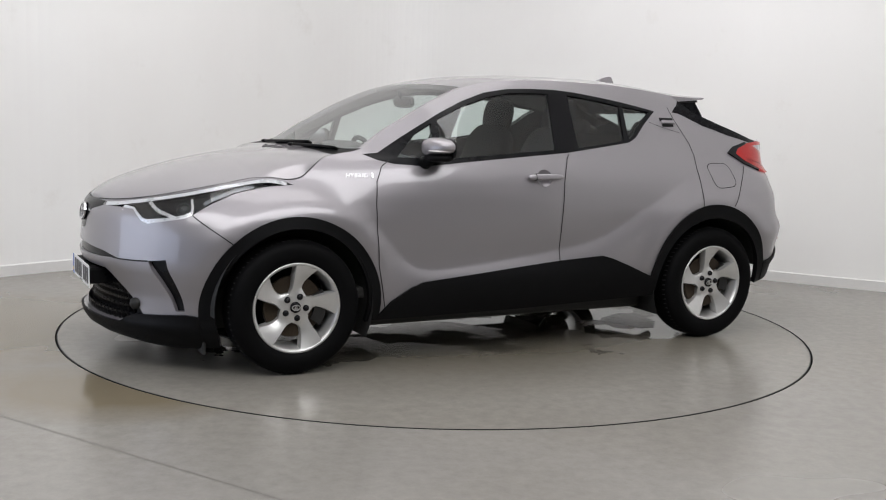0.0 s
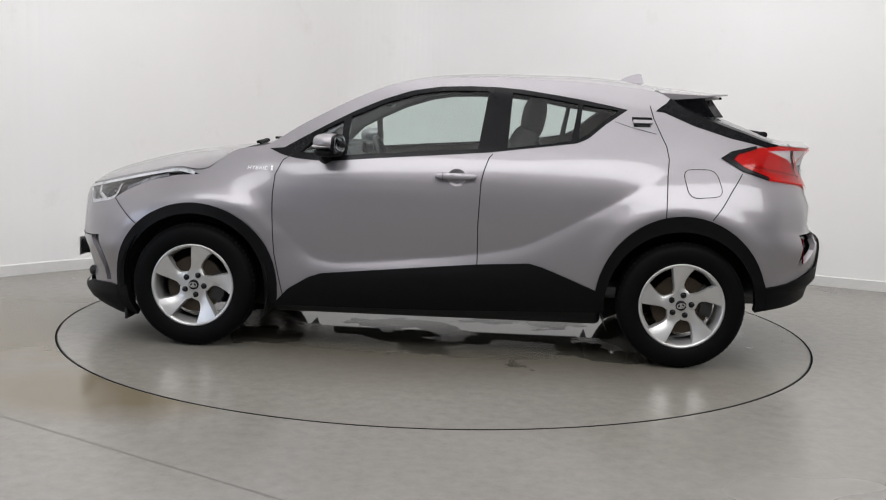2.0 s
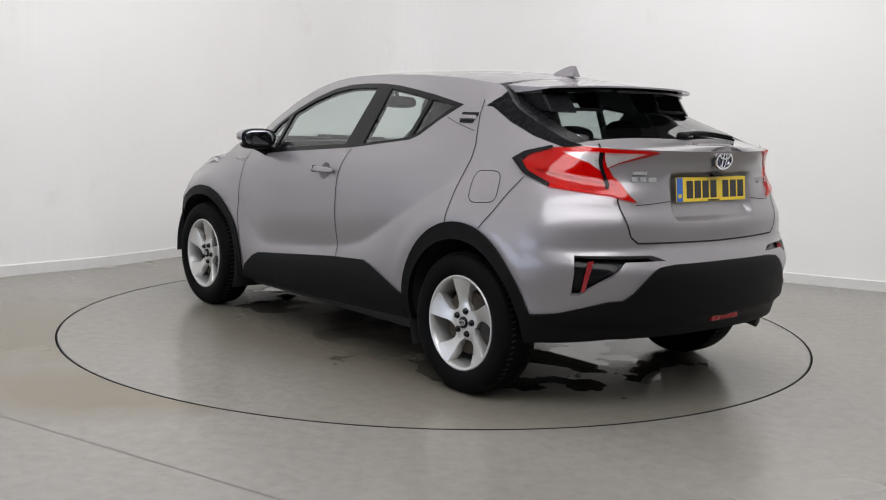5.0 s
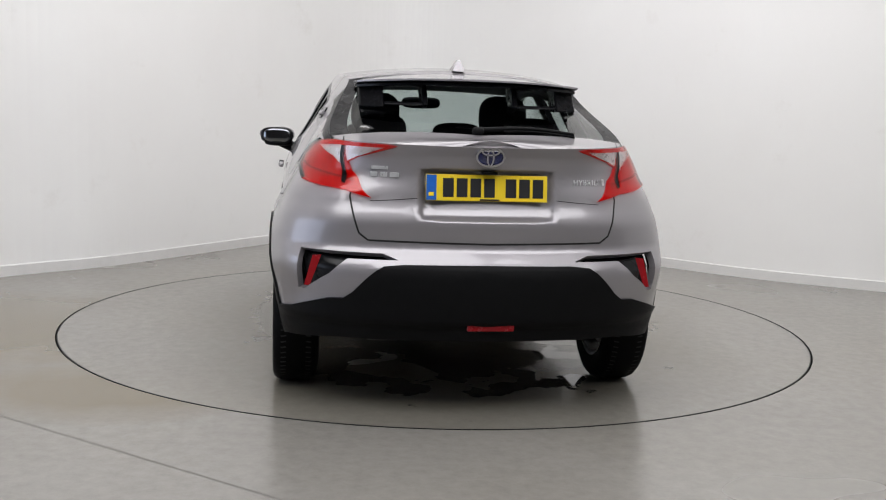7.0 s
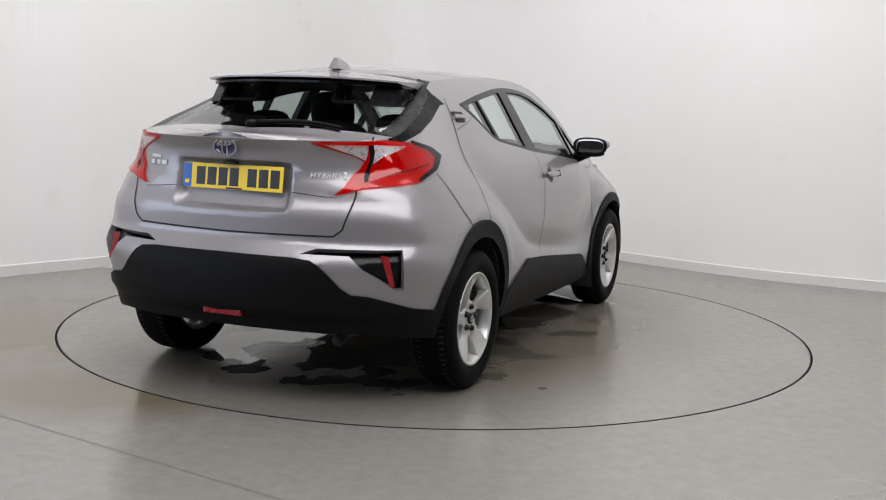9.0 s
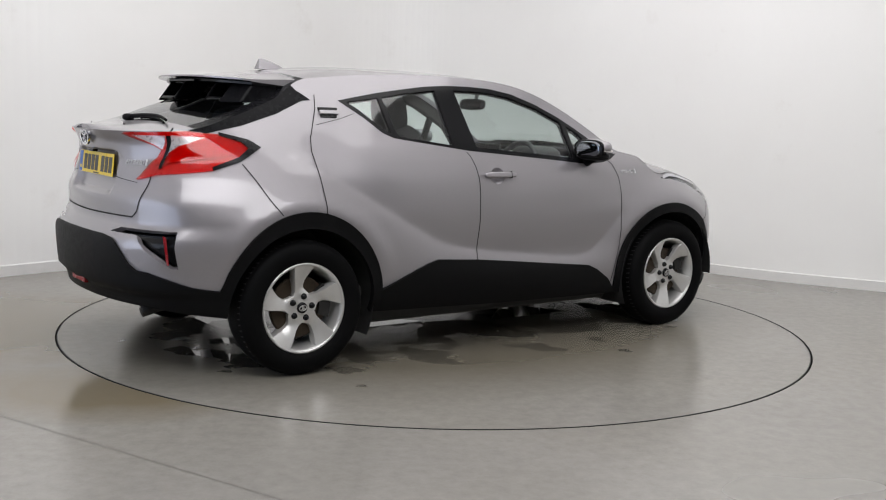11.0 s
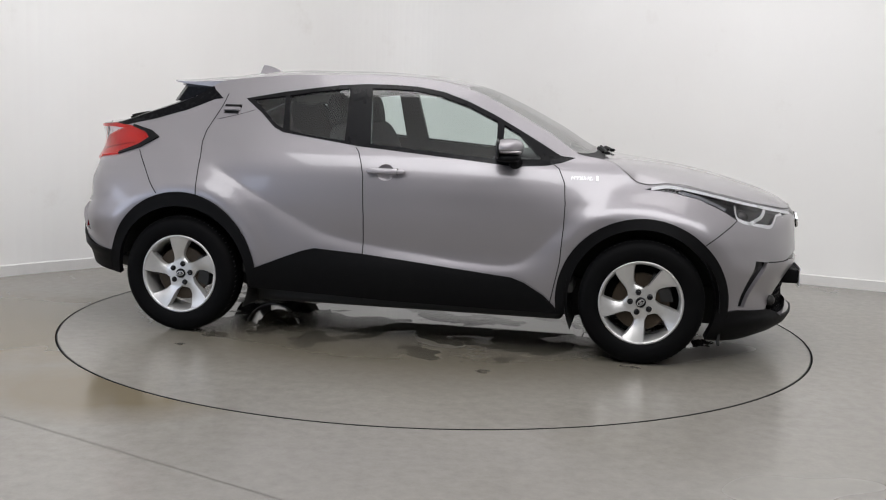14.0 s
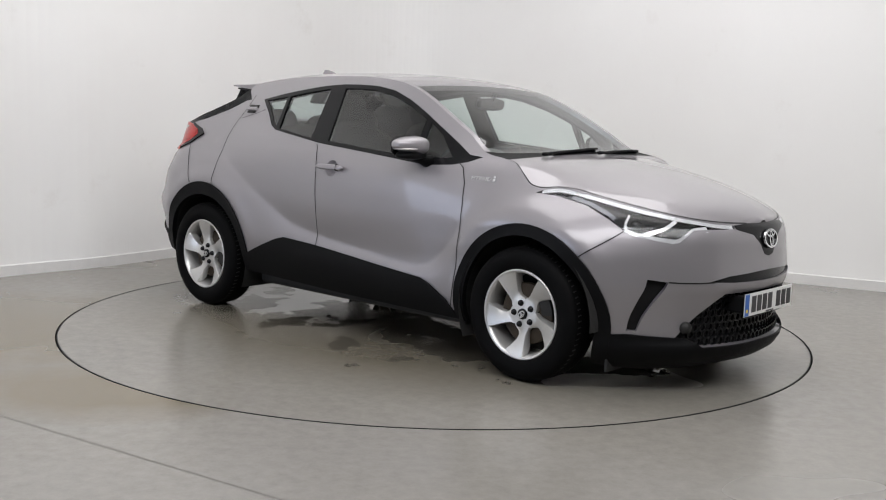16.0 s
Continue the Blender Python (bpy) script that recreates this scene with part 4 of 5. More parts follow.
def build_wheel():
    """One wheel, its outer face along +y, the hub in the origin."""
    w = new("wheel")
    bm = bmesh.new()
    r, rim = TYRE_R, 0.222
    prof = [(rim - .004, .085), (rim + .012, .098), (.265, .107), (.295, .106), (.315, .098), (.328, .085), (.334, .065), (r, .03), (r, 0), (r, -.03), (.334, -.065), (.328, -.085), (.315, -.098), (.28, -.107), (rim, -.095)]
    revolve(bm, prof, 96)
    # tread grooves
    bmesh.ops.recalc_face_normals(bm, faces=bm.faces[:])
    tyre = part("tyre", bm, RUBBER, w, "worn black road tyre", smooth=True)
    bm = bmesh.new()
    for k in range(72):
        a = 2 * math.pi * k / 72
        for y0, y1, tilt in ((.036, .070, .18), (-.070, -.036, -.18)):
            box(bm, -.0035, .0035, y0, y1, TYRE_R - .014, TYRE_R - .0015, 0, pose(0, 0, 0, 0, math.degrees(a), 0) @ pose(0, 0, 0, 0, 0, math.degrees(tilt)))
    tagged(part("tread", bm, GAP, tyre), "tread blocks of the tyre", kind="stuff")
    bm = bmesh.new()
    revolve(bm, [(.202, .050), (.206, .078), (.212, .092), (.221, .098), (.2265, .094), (.2265, .080), (.214, .06), (.209, 0), (.209, -.09), (.222, -.098), (.214, -.098), (.202, -.08), (.200, .0), (.200, .04)], 96, closed=True)
    bmesh.ops.recalc_face_normals(bm, faces=bm.faces[:])
    rim_ob = part("rim", bm, ALLOY, w, "five-spoke silver alloy rim", smooth=True)
    # five swept spokes
    for k in range(5):
        bm = bmesh.new()
        # radius, the two edges in degrees, height of the face, width and drop of the flanks
        rows = [(.028, -26, 46, .066, 0, 0), (.060, -26, 46, .064, 0, 0), (.074, -26, 46, .0635, 0, 0), (.080, -23, 40, .0640, 1, .004), (.087, -16, 28, .065, 2, .008),
                (.096, -11.5, 20.5, .067, 2.5, .012), (.112, -8.5, 17.5, .071, 2.5, .015), (.135, -6.5, 19, .076, 2.2, .016), (.160, -5.5, 22, .083, 1.8, .015), (.190, -4, 25.5, .0895, 1.4, .012), (.214, -3, 28.5, .0945, 1, .006)]
        grid = []
        for rr, a0, a1, y, wide, drop in rows:
            spans = [(a0 - wide, drop), (a0, 0), (a0 + (a1 - a0) * .35, drop * .15), (a1 - (a1 - a0) * .3, drop * .55), (a1, drop * 1.1), (a1 + wide, drop * 2)]
            grid.append([(rr * math.cos(radians(90 + a + 72 * k)), y - d, rr * math.sin(radians(90 + a + 72 * k))) for a, d in spans])
        top_v = [[bm.verts.new(c) for c in ring] for ring in grid]
        low_v = [[bm.verts.new((c[0], c[1] - .036, c[2])) for c in ring] for ring in grid]
        for i in range(len(rows) - 1):
            for j in range(5):
                bm.faces.new((top_v[i][j], top_v[i + 1][j], top_v[i + 1][j + 1], top_v[i][j + 1]))
            for j in (0, 5):
                bm.faces.new((top_v[i][j], top_v[i + 1][j], low_v[i + 1][j], low_v[i][j]))
        bmesh.ops.recalc_face_normals(bm, faces=bm.faces[:])
        sp = part("spoke", bm, ALLOY, w, smooth=True)
        cut = sp.modifiers.new("crisp_edges", "EDGE_SPLIT")
        cut.split_angle = radians(24)
        a = radians(90 + 23 + 72 * k)
        bm = bmesh.new()
        revolve(bm, [(.0001, .079), (.0095, .079), (.0120, .076), (.0135, .068), (.0160, .0665), (.0160, .050)], 12)
        bmesh.ops.translate(bm, verts=bm.verts[:], vec=(.056 * math.cos(a), 0, .056 * math.sin(a)))
        bmesh.ops.recalc_face_normals(bm, faces=bm.faces[:])
        part("lug_nut", bm, GLOSS_BLACK, w, smooth=True)
    bm = bmesh.new()
    revolve(bm, [(.0001, .078), (.022, .078), (.0265, .075), (.0280, .055)], 32)
    bmesh.ops.recalc_face_normals(bm, faces=bm.faces[:])
    cap = part("hub_cap", bm, GLOSS_BLACK, w, "black hub cap with a pale oval emblem", smooth=True)
    bm = bmesh.new()
    emblem(bm, .0225, .0016, pose(0, .0805, 0, -90, 0, 180), 1.7)
    part("emblem", bm, ALLOY, cap)
    bm = bmesh.new()
    revolve(bm, [(.045, .035), (.150, .035), (.155, .030), (.155, .012), (.150, .010), (.045, .010)], 64, closed=True)
    bmesh.ops.recalc_face_normals(bm, faces=bm.faces[:])
    part("brake_disc", bm, STEEL, w, "rusty brown brake disc")
    bm = bmesh.new()
    revolve(bm, [(.0001, .045), (.075, .045), (.08, .03), (.08, -.05), (.0001, -.05)], 40)
    bmesh.ops.recalc_face_normals(bm, faces=bm.faces[:])
    part("hub", bm, DARK_METAL, w)
    bm = bmesh.new()
    outer = arc(0, 0, .168, 150, 215, 10)
    inner = arc(0, 0, .105, 215, 150, 10)
    prism(bm, outer + inner, .06, pose(0, .022, 0, 90, 0, 0))
    bmesh.ops.recalc_face_normals(bm, faces=bm.faces[:])
    part("brake_caliper", bm, DARK_METAL, w)
    return w


def ellipse_ring(bm, rx, ry, width, depth, m, cx=0, cy=0, n=32):
    outs = [(cx + rx * math.cos(2 * math.pi * i / n), cy + ry * math.sin(2 * math.pi * i / n)) for i in range(n)]
    ins = [(cx + (rx - width) * math.cos(2 * math.pi * i / n), cy + (ry - width) * math.sin(2 * math.pi * i / n)) for i in range(n)]
    layers = [[bm.verts.new(m @ Vector((x, y, h))) for x, y in ring] for ring, h in ((outs, 0), (outs, depth), (ins, depth), (ins, 0))]
    for i in range(n):
        j = (i + 1) % n
        for k in range(3):
            bm.faces.new((layers[k][i], layers[k][j], layers[k + 1][j], layers[k + 1][i]))


def emblem(bm, r, depth, m, bold=1.0):
    """Three plain crossing ovals."""
    ellipse_ring(bm, r, r * .68, r * .13 * bold, depth, m)
    ellipse_ring(bm, r * .62, r * .28, r * .12 * bold, depth, m, 0, r * .36)
    ellipse_ring(bm, r * .26, r * .62, r * .11 * bold, depth, m)


wheel = build_wheel()
first = True
for (wx, wside, wy), rolled in zip(WHEELS, (-2, 39, 12, 12)):
    m = pose(wx, wside * wy, HUB_Z, 0, 0, 0 if wside > 0 else 180) @ pose(0, 0, 0, 0, rolled, 0)
    ob = wheel if first else copy_thing(wheel, m)
    ob.matrix_basis = m
    ob.parent = car
    first = False


# ---- car details ----
def skin_at(x, z, mirrored=False, lift=0.0):
    """Point, outward normal and a frame on the flank at (x, z)."""
    s = s_of_x(np.array([x]), np.array([z]))
    return skin_sz(float(s[0]), z, mirrored, lift)


def skin_sz(s, z, mirrored=False, lift=0.0):
    e = 3e-3
    a = np.stack(side([s, min(s + e, S_MAX), max(s - e, S_MIN), s, s], [z, z, z, z + e, z - e]), 1)
    n = -np.cross(a[1] - a[2], a[3] - a[4])
    n = n / np.linalg.norm(n)
    p = a[0] + n * lift
    if mirrored:
        p, n = p * (1, -1, 1), n * (1, -1, 1)
    n = Vector(n)
    right = Vector((0, 0, 1)).cross(n).normalized()
    up = n.cross(right)
    m = Matrix((right, up, n)).transposed().to_4x4()
    m.translation = Vector(p)
    return m


def lettering(name, words, size, depth, m, mat, parent, shear=0.0, label=""):
    """Raised letters in the built-in font, centred on m."""
    cu = bpy.data.curves.new(name, "FONT")
    cu.body, cu.size, cu.extrude, cu.align_x, cu.align_y, cu.shear = words, size, depth, "CENTER", "CENTER", shear
    cu.space_character = 1.15
    tmp = bpy.data.objects.new(name, cu)
    scene.collection.objects.link(tmp)
    me = bpy.data.meshes.new_from_object(tmp.evaluated_get(bpy.context.evaluated_depsgraph_get()))
    bpy.data.objects.remove(tmp)
    me.materials.clear()
    me.materials.append(mat)
    ob = new(name, me)
    ob.parent = parent
    ob.matrix_local = m
    if label:
        tagged(ob, label)
    return ob


def sized(bm, sx, sy, sz):
    bmesh.ops.scale(bm, vec=(sx, sy, sz), verts=bm.verts[:])


def blob(bm, rx, ry, rz, m, power=2.6, seg=24, ring=14):
    """A rounded cushion shape (superellipsoid)."""
    def sp(v, e):
        return math.copysign(abs(v) ** (2 / e), v)
    rows = []
    for i in range(ring + 1):
        a = -math.pi / 2 + math.pi * i / ring
        rows.append([bm.verts.new(m @ Vector((rx * sp(math.cos(a), power) * sp(math.cos(b), power), ry * sp(math.cos(a), power) * sp(math.sin(b), power), rz * sp(math.sin(a), power))))
                     for b in (2 * math.pi * k / seg for k in range(seg))])
    for a, b in zip(rows, rows[1:]):
        for k in range(seg):
            bm.faces.new((a[k], a[(k + 1) % seg], b[(k + 1) % seg], b[k]))
    bmesh.ops.remove_doubles(bm, verts=bm.verts[:], dist=1e-5)


def build_under():
    """Floor pan, wheel housings, exhaust and flaps."""
    bm = bmesh.new()
    box(bm, -.90, .90, -.74, .74, .19, .32, .03)
    box(bm, .90, 1.95, -.47, .47, .17, .40, .03)
    box(bm, -1.98, -.90, -.50, .50, .33, .46, .03)
    part("floor_pan", bm, UNDER, car, "black underbody")
    for wx, wside, wy in WHEELS:
        bm = bmesh.new()
        n = 30
        r_in = .41 if wx > 0 else .415
        rows = []
        for i in range(n + 1):
            a = radians(-4 + 209 * i / n) if wx > 0 else radians(-25 + 193 * i / n)
            x, z = wx + r_in * math.cos(a), HUB_Z + r_in * math.sin(a)
            yo = .86
            rows.append([bm.verts.new((x, wside * yo, z)), bm.verts.new((x, wside * .45, z)), bm.verts.new((wx, wside * .45, HUB_Z))])
        for a, b in zip(rows, rows[1:]):
            bm.faces.new((a[0], a[1], b[1], b[0]))
            bm.faces.new((a[1], a[2], b[2], b[1]))
        part("wheel_housing", bm, UNDER, car)
    for k in (1, -1):
        bm = bmesh.new()
        box(bm, 1.735, 1.75, k * .66 - .07, k * .66 + .07, .105, .22, .005)
        part("air_deflector", bm, UNDER, car)
    bm = bmesh.new()
    tube(bm, [(-1.70, -.50, .34), (-1.90, -.50, .335), (-1.99, -.51, .315)], .026, 14)
    part("exhaust_pipe", bm, DARK_METAL, car, smooth=True)
    bm = bmesh.new()
    blob(bm, .30, .14, .075, pose(-1.72, -.30, .36, 0, 0, 90))
    part("silencer", bm, STEEL, car, smooth=True)
    bm = bmesh.new()
    tube(bm, [(1.32, -.70, .33), (1.32, 0, .28), (1.32, .70, .33)], .03, 10)
    part("axle", bm, UNDER, car, smooth=True)
    bm = bmesh.new()
    tube(bm, [(-1.31, -.70, .33), (-1.31, 0, .26), (-1.31, .70, .33)], .045, 10)
    part("axle", bm, UNDER, car, smooth=True)


def build_cabin():
    """Seats, dashboard, wheel and trim seen through the glass."""
    bm = bmesh.new()
    box(bm, -1.75, .95, -.74, .74, .34, .40, .02)
    part("cabin_floor", bm, LINING, car)
    for y in (.36, -.36):
        seat = new("front_seat")
        seat.parent = car
        tagged(seat, "dark grey cloth front seat with headrest")
        bm = bmesh.new()
        blob(bm, .27, .25, .10, pose(-.02, y, .62, 0, -8, 0), 3.4)
        part("cushion", bm, FABRIC, seat, smooth=True)
        bm = bmesh.new()
        blob(bm, .10, .245, .34, pose(-.39, y, .91, 0, -16, 0), 3.2)
        part("backrest", bm, FABRIC, seat, smooth=True)
        bm = bmesh.new()
        blob(bm, .065, .135, .115, pose(-.505, y, 1.295, 0, -10, 0), 3.0)
        part("headrest", bm, FABRIC, seat, smooth=True)
        for dy in (-.05, .05):
            bm = bmesh.new()
            tube(bm, [(-.49, y + dy, 1.15), (-.502, y + dy, 1.24)], .007)
            part("headrest_post", bm, CHROME, seat)
    bench = new("rear_bench")
    bench.parent = car
    tagged(bench, "dark grey cloth rear bench with three headrests")
    bm = bmesh.new()
    blob(bm, .27, .64, .10, pose(-.70, 0, .62, 0, -8, 0), 4)
    part("cushion", bm, FABRIC, bench, smooth=True)
    bm = bmesh.new()
    blob(bm, .10, .64, .33, pose(-1.02, 0, .88, 0, -22, 0), 4)
    part("backrest", bm, FABRIC, bench, smooth=True)
    for y, h in ((.38, .08), (0, .06), (-.38, .08)):
        bm = bmesh.new()
        blob(bm, .055, .125, h, pose(-1.15, y, 1.215 if y else 1.20, 0, -14, 0), 3)
        part("headrest", bm, FABRIC, bench, smooth=True)
    dash = new("dashboard")
    dash.parent = car
    tagged(dash, "dark plastic dashboard with a screen and steering wheel")
    bm = bmesh.new()
    blob(bm, .26, .70, .14, pose(.72, 0, .93, 0, 6, 0), 4, 32, 16)
    part("dash_top", bm, DASH, dash, smooth=True)
    bm = bmesh.new()
    box(bm, .48, .51, -.13, .13, .97, 1.12, .01)
    part("dash_screen", bm, GLOSS_BLACK, dash)
    bm = bmesh.new()
    blob(bm, .12, .16, .07, pose(.60, -.36, 1.05), 3)
    part("binnacle", bm, DASH, dash, smooth=True)
    ring = bmesh.new()
    pts = [(.0, .185 * math.cos(a), .185 * math.sin(a)) for a in (2 * math.pi * k / 36 for k in range(37))]
    tube(ring, pts, .015, 10)
    tilt = pose(.42, -.36, .97, 0, 24, 0)
    bmesh.ops.transform(ring, matrix=tilt, verts=ring.verts[:])
    part("steering_wheel", ring, DASH, dash, smooth=True)
    bm = bmesh.new()
    blob(bm, .03, .07, .06, tilt, 3)
    for a in (0, 180, 270):
        tube(bm, [tilt @ Vector((0, .05 * math.cos(radians(a)), .05 * math.sin(radians(a)))), tilt @ Vector((0, .18 * math.cos(radians(a)), .18 * math.sin(radians(a))))], .014, 8)
    part("wheel_boss", bm, DASH, dash, smooth=True)
    bm = bmesh.new()
    box(bm, -.35, .55, -.11, .11, .40, .74, .04)
    part("centre_console", bm, DASH, car)
    bm = bmesh.new()
    blob(bm, .022, .125, .036, pose(.36, 0, 1.365, 0, 10, 0), 3.4)
    tube(bm, [(.375, 0, 1.37), (.40, 0, 1.43)], .012)
    part("inside_mirror", bm, GLOSS_BLACK, car, smooth=True)
    bm = bmesh.new()
    box(bm, -1.86, -1.18, -.56, .56, 1.06, 1.085, .01)
    part("parcel_shelf", bm, LINING, car)


def build_mirror(mir):
    k = -1 if mir else 1
    mirror = new("door_mirror")
    mirror.parent = car
    tagged(mirror, "silver door mirror with black base and indicator strip")
    bm = bmesh.new()
    blob(bm, .085, .112, .052, pose(.585, k * .912, 1.133, 0, 0, k * -10), 2.6, 36, 20)
    for v in bm.verts:
        if v.co.x < .54:
            v.co.x = .54 + (v.co.x - .54) * .35
        # the lower edge rises towards the tip, the nose is drawn in
        out = max(0, (abs(v.co.y) - .88) / .14)
        v.co.z += max(0, 1.133 - v.co.z) * min(.75, .55 * out) - max(0, v.co.z - 1.15) * .35 * out
        v.co.x -= max(0, v.co.x - .58) * .45 * out
    part("cover", bm, PAINT, mirror, smooth=True)
    bm = bmesh.new()
    blob(bm, .070, .092, .024, pose(.580, k * .900, 1.083, 0, 0, k * -10), 2.6)
    tube(bm, [(.60, k * .89, 1.075), (.605, k * .85, 1.062), (.61, k * .80, 1.050)], [.022, .026, .038], 12)
    part("base", bm, CLADDING, mirror, smooth=True)
    bm = bmesh.new()
    blob(bm, .009, .088, .044, pose(.520, k * .912, 1.128, 0, 0, k * -10), 3.0)
    part("mirror_glass", bm, MIRROR, mirror, smooth=True)
    bm = bmesh.new()
    blob(bm, .013, .106, .053, pose(.527, k * .912, 1.128, 0, 0, k * -10), 3.0)
    part("mirror_rim", bm, GLOSS_BLACK, mirror, smooth=True)
    bm = bmesh.new()
    blob(bm, .070, .072, .009, pose(.588, k * .942, 1.117, 0, 0, k * -10), 2.4)
    part("indicator", bm, CLEAR_CORE, mirror, "clear indicator strip", smooth=True)


def build_handle(mir):
    m = skin_at(-.095, .972, mir)
    h = new("door_handle")
    h.parent = car
    h.matrix_local = m
    tagged(h, "silver pull handle over a finger recess")
    bm = bmesh.new()
    inv = m.inverted()
    rings = []
    for q in range(6):
        f = 1 - q / 5.5
        rings.append([bm.verts.new(inv @ skin_at(HANDLE_X + .050 * f * math.cos(2 * math.pi * a / 24), HANDLE_Z + .046 * f * math.sin(2 * math.pi * a / 24), mir, -.020 * (1 - f * f) ** .7).translation) for a in range(24)])
    for ra, rb in zip(rings, rings[1:]):
        for a in range(24):
            bm.faces.new((ra[a], ra[(a + 1) % 24], rb[(a + 1) % 24], rb[a]))
    bm.faces.new(rings[-1])
    bmesh.ops.recalc_face_normals(bm, faces=bm.faces[:])
    part("finger_cup", bm, PAINT, h, smooth=True)
    bm = bmesh.new()
    blob(bm, .112, .0165, .014, pose(0, .002, .024), 3.2, 32, 12)
    part("pull", bm, PAINT, h, smooth=True)
    bm = bmesh.new()
    sgn = 1 if mir else -1
    box(bm, sgn * .068 - .001, sgn * .068 + .001, -.016, .020, .012, .039)
    part("seam", bm, GAP, h)


def build_pillar_handle(mir):
    quarter = new("rear_door_handle")
    quarter.parent = car
    tagged(quarter, "black pocket handle high on the rear door")
    m = skin_at(-1.075, 1.290, mir)
    k = 1 if not mir else -1
    bm = bmesh.new()
    box(bm, -.052, .056, .006, .032, -.004, .005, .003)
    part("pocket", bm, GLOSS_BLACK, quarter).matrix_local = m
    bm = bmesh.new()
    box(bm, -.050, .055, -.012, .010, -.002, .016, .004)
    part("lever", bm, PAINT, quarter).matrix_local = m
    bm = bmesh.new()
    box(bm, -.045, .045, -.028, -.012, -.004, .005, .003)
    part("pocket", bm, GLOSS_BLACK, quarter).matrix_local = m
    ribbon("shut_line", X((-.93, 1.29), (-1.02, 1.262), (-1.155, 1.230)), .003, GAP, car, mir)


def build_spoiler():
    sp = new("roof_spoiler")
    sp.parent = car
    tagged(sp, "silver roof spoiler with black slotted underside")
    ny, nx = 28, 12
    for name, mat, lift, thick in (("blade", PAINT, 0.0, .016), ("underside", GLOSS_BLACK, -.018, .022)):
        bm = bmesh.new()
        up, dn = [], []
        for j in range(ny + 1):
            v = -1 + 2 * j / ny
            rowu, rowd = [], []
            for i in range(nx + 1):
                t = i / nx
                x0 = -1.165 + .03 * abs(v)
                x1 = -1.618 + .140 * abs(v) ** 3
                if name == "underside":
                    x1 += .05
                x = x0 + (x1 - x0) * t
                w = .528 - .004 * t
                zr = 1.503 - (.050 - .034 * t) * abs(v) ** 2.3
                z = zr - .028 * t - .030 * t * t + .020 * t ** 4 + lift
                th = thick * (1 - .5 * t) + (.034 * (1 - t) ** 1.3 * abs(v) ** 5 if name == "blade" else 0)
                rowu.append(bm.verts.new((x, v * w, z)))
                rowd.append(bm.verts.new((x, v * w, z - th)))
            up.append(rowu)
            dn.append(rowd)
        for j in range(ny):
            for i in range(nx):
                bm.faces.new((up[j][i], up[j][i + 1], up[j + 1][i + 1], up[j + 1][i]))
                bm.faces.new((dn[j][i], dn[j + 1][i], dn[j + 1][i + 1], dn[j][i + 1]))
        for j in range(ny):
            bm.faces.new((up[j][nx], dn[j][nx], dn[j + 1][nx], up[j + 1][nx]))
            bm.faces.new((up[j][0], up[j + 1][0], dn[j + 1][0], dn[j][0]))
        for i in range(nx):
            bm.faces.new((up[0][i], dn[0][i], dn[0][i + 1], up[0][i + 1]))
            bm.faces.new((up[ny][i], up[ny][i + 1], dn[ny][i + 1], dn[ny][i]))
        bmesh.ops.recalc_face_normals(bm, faces=bm.faces[:])
        ob = part(name, bm, mat, sp, smooth=True)
        mod = ob.modifiers.new("split", "EDGE_SPLIT")
        mod.split_angle = radians(40)
    # a black pod under each end, open fore and aft
    for k in (1, -1):
        bm = bmesh.new()
        for y0, y1, z0, z1 in ((.200, .225, 1.345, 1.440), (.405, .515, 1.330, 1.436), (.225, .405, 1.428, 1.440), (.225, .405, 1.340, 1.356)):
            vs = box(bm, -1.475, -1.330, min(k * y0, k * y1), max(k * y0, k * y1), z0, z1, .008)
            for v in vs:
                if v.is_valid:
                    v.co.x -= (1.436 - v.co.z) * .75
                    if abs(v.co.y) > .45:
                        v.co.x += (abs(v.co.y) - .45) * 1.1
        part("fin", bm, SMOKED, sp)
    bm = bmesh.new()
    box(bm, -1.585, -1.570, -.17, .17, 1.432, 1.446, .003)
    part("brake_light", bm, GLOSS_BLACK, sp, "unlit dark brake light strip")
    # aerial fin
    bm = bmesh.new()
    prof = [(-.985, 0.0), (-1.02, .022), (-1.075, .046), (-1.115, .056), (-1.135, .055), (-1.150, .0)]
    base = MID_Z(np.array([-1.07]))[0] - .004
    rows = []
    for x, h in prof:
        wv = .030 * (1 - .75 * h / .056)
        rows.append([bm.verts.new((x, -.030, base)), bm.verts.new((x, -wv, base + h)), bm.verts.new((x, wv, base + h)), bm.verts.new((x, .030, base))])
    for a, b in zip(rows, rows[1:]):
        for q in range(3):
            bm.faces.new((a[q], a[q + 1], b[q + 1], b[q]))
    bm.faces.new(rows[-1])
    bmesh.ops.recalc_face_normals(bm, faces=bm.faces[:])
    part("aerial_fin", bm, PAINT, car, "silver shark-fin aerial")


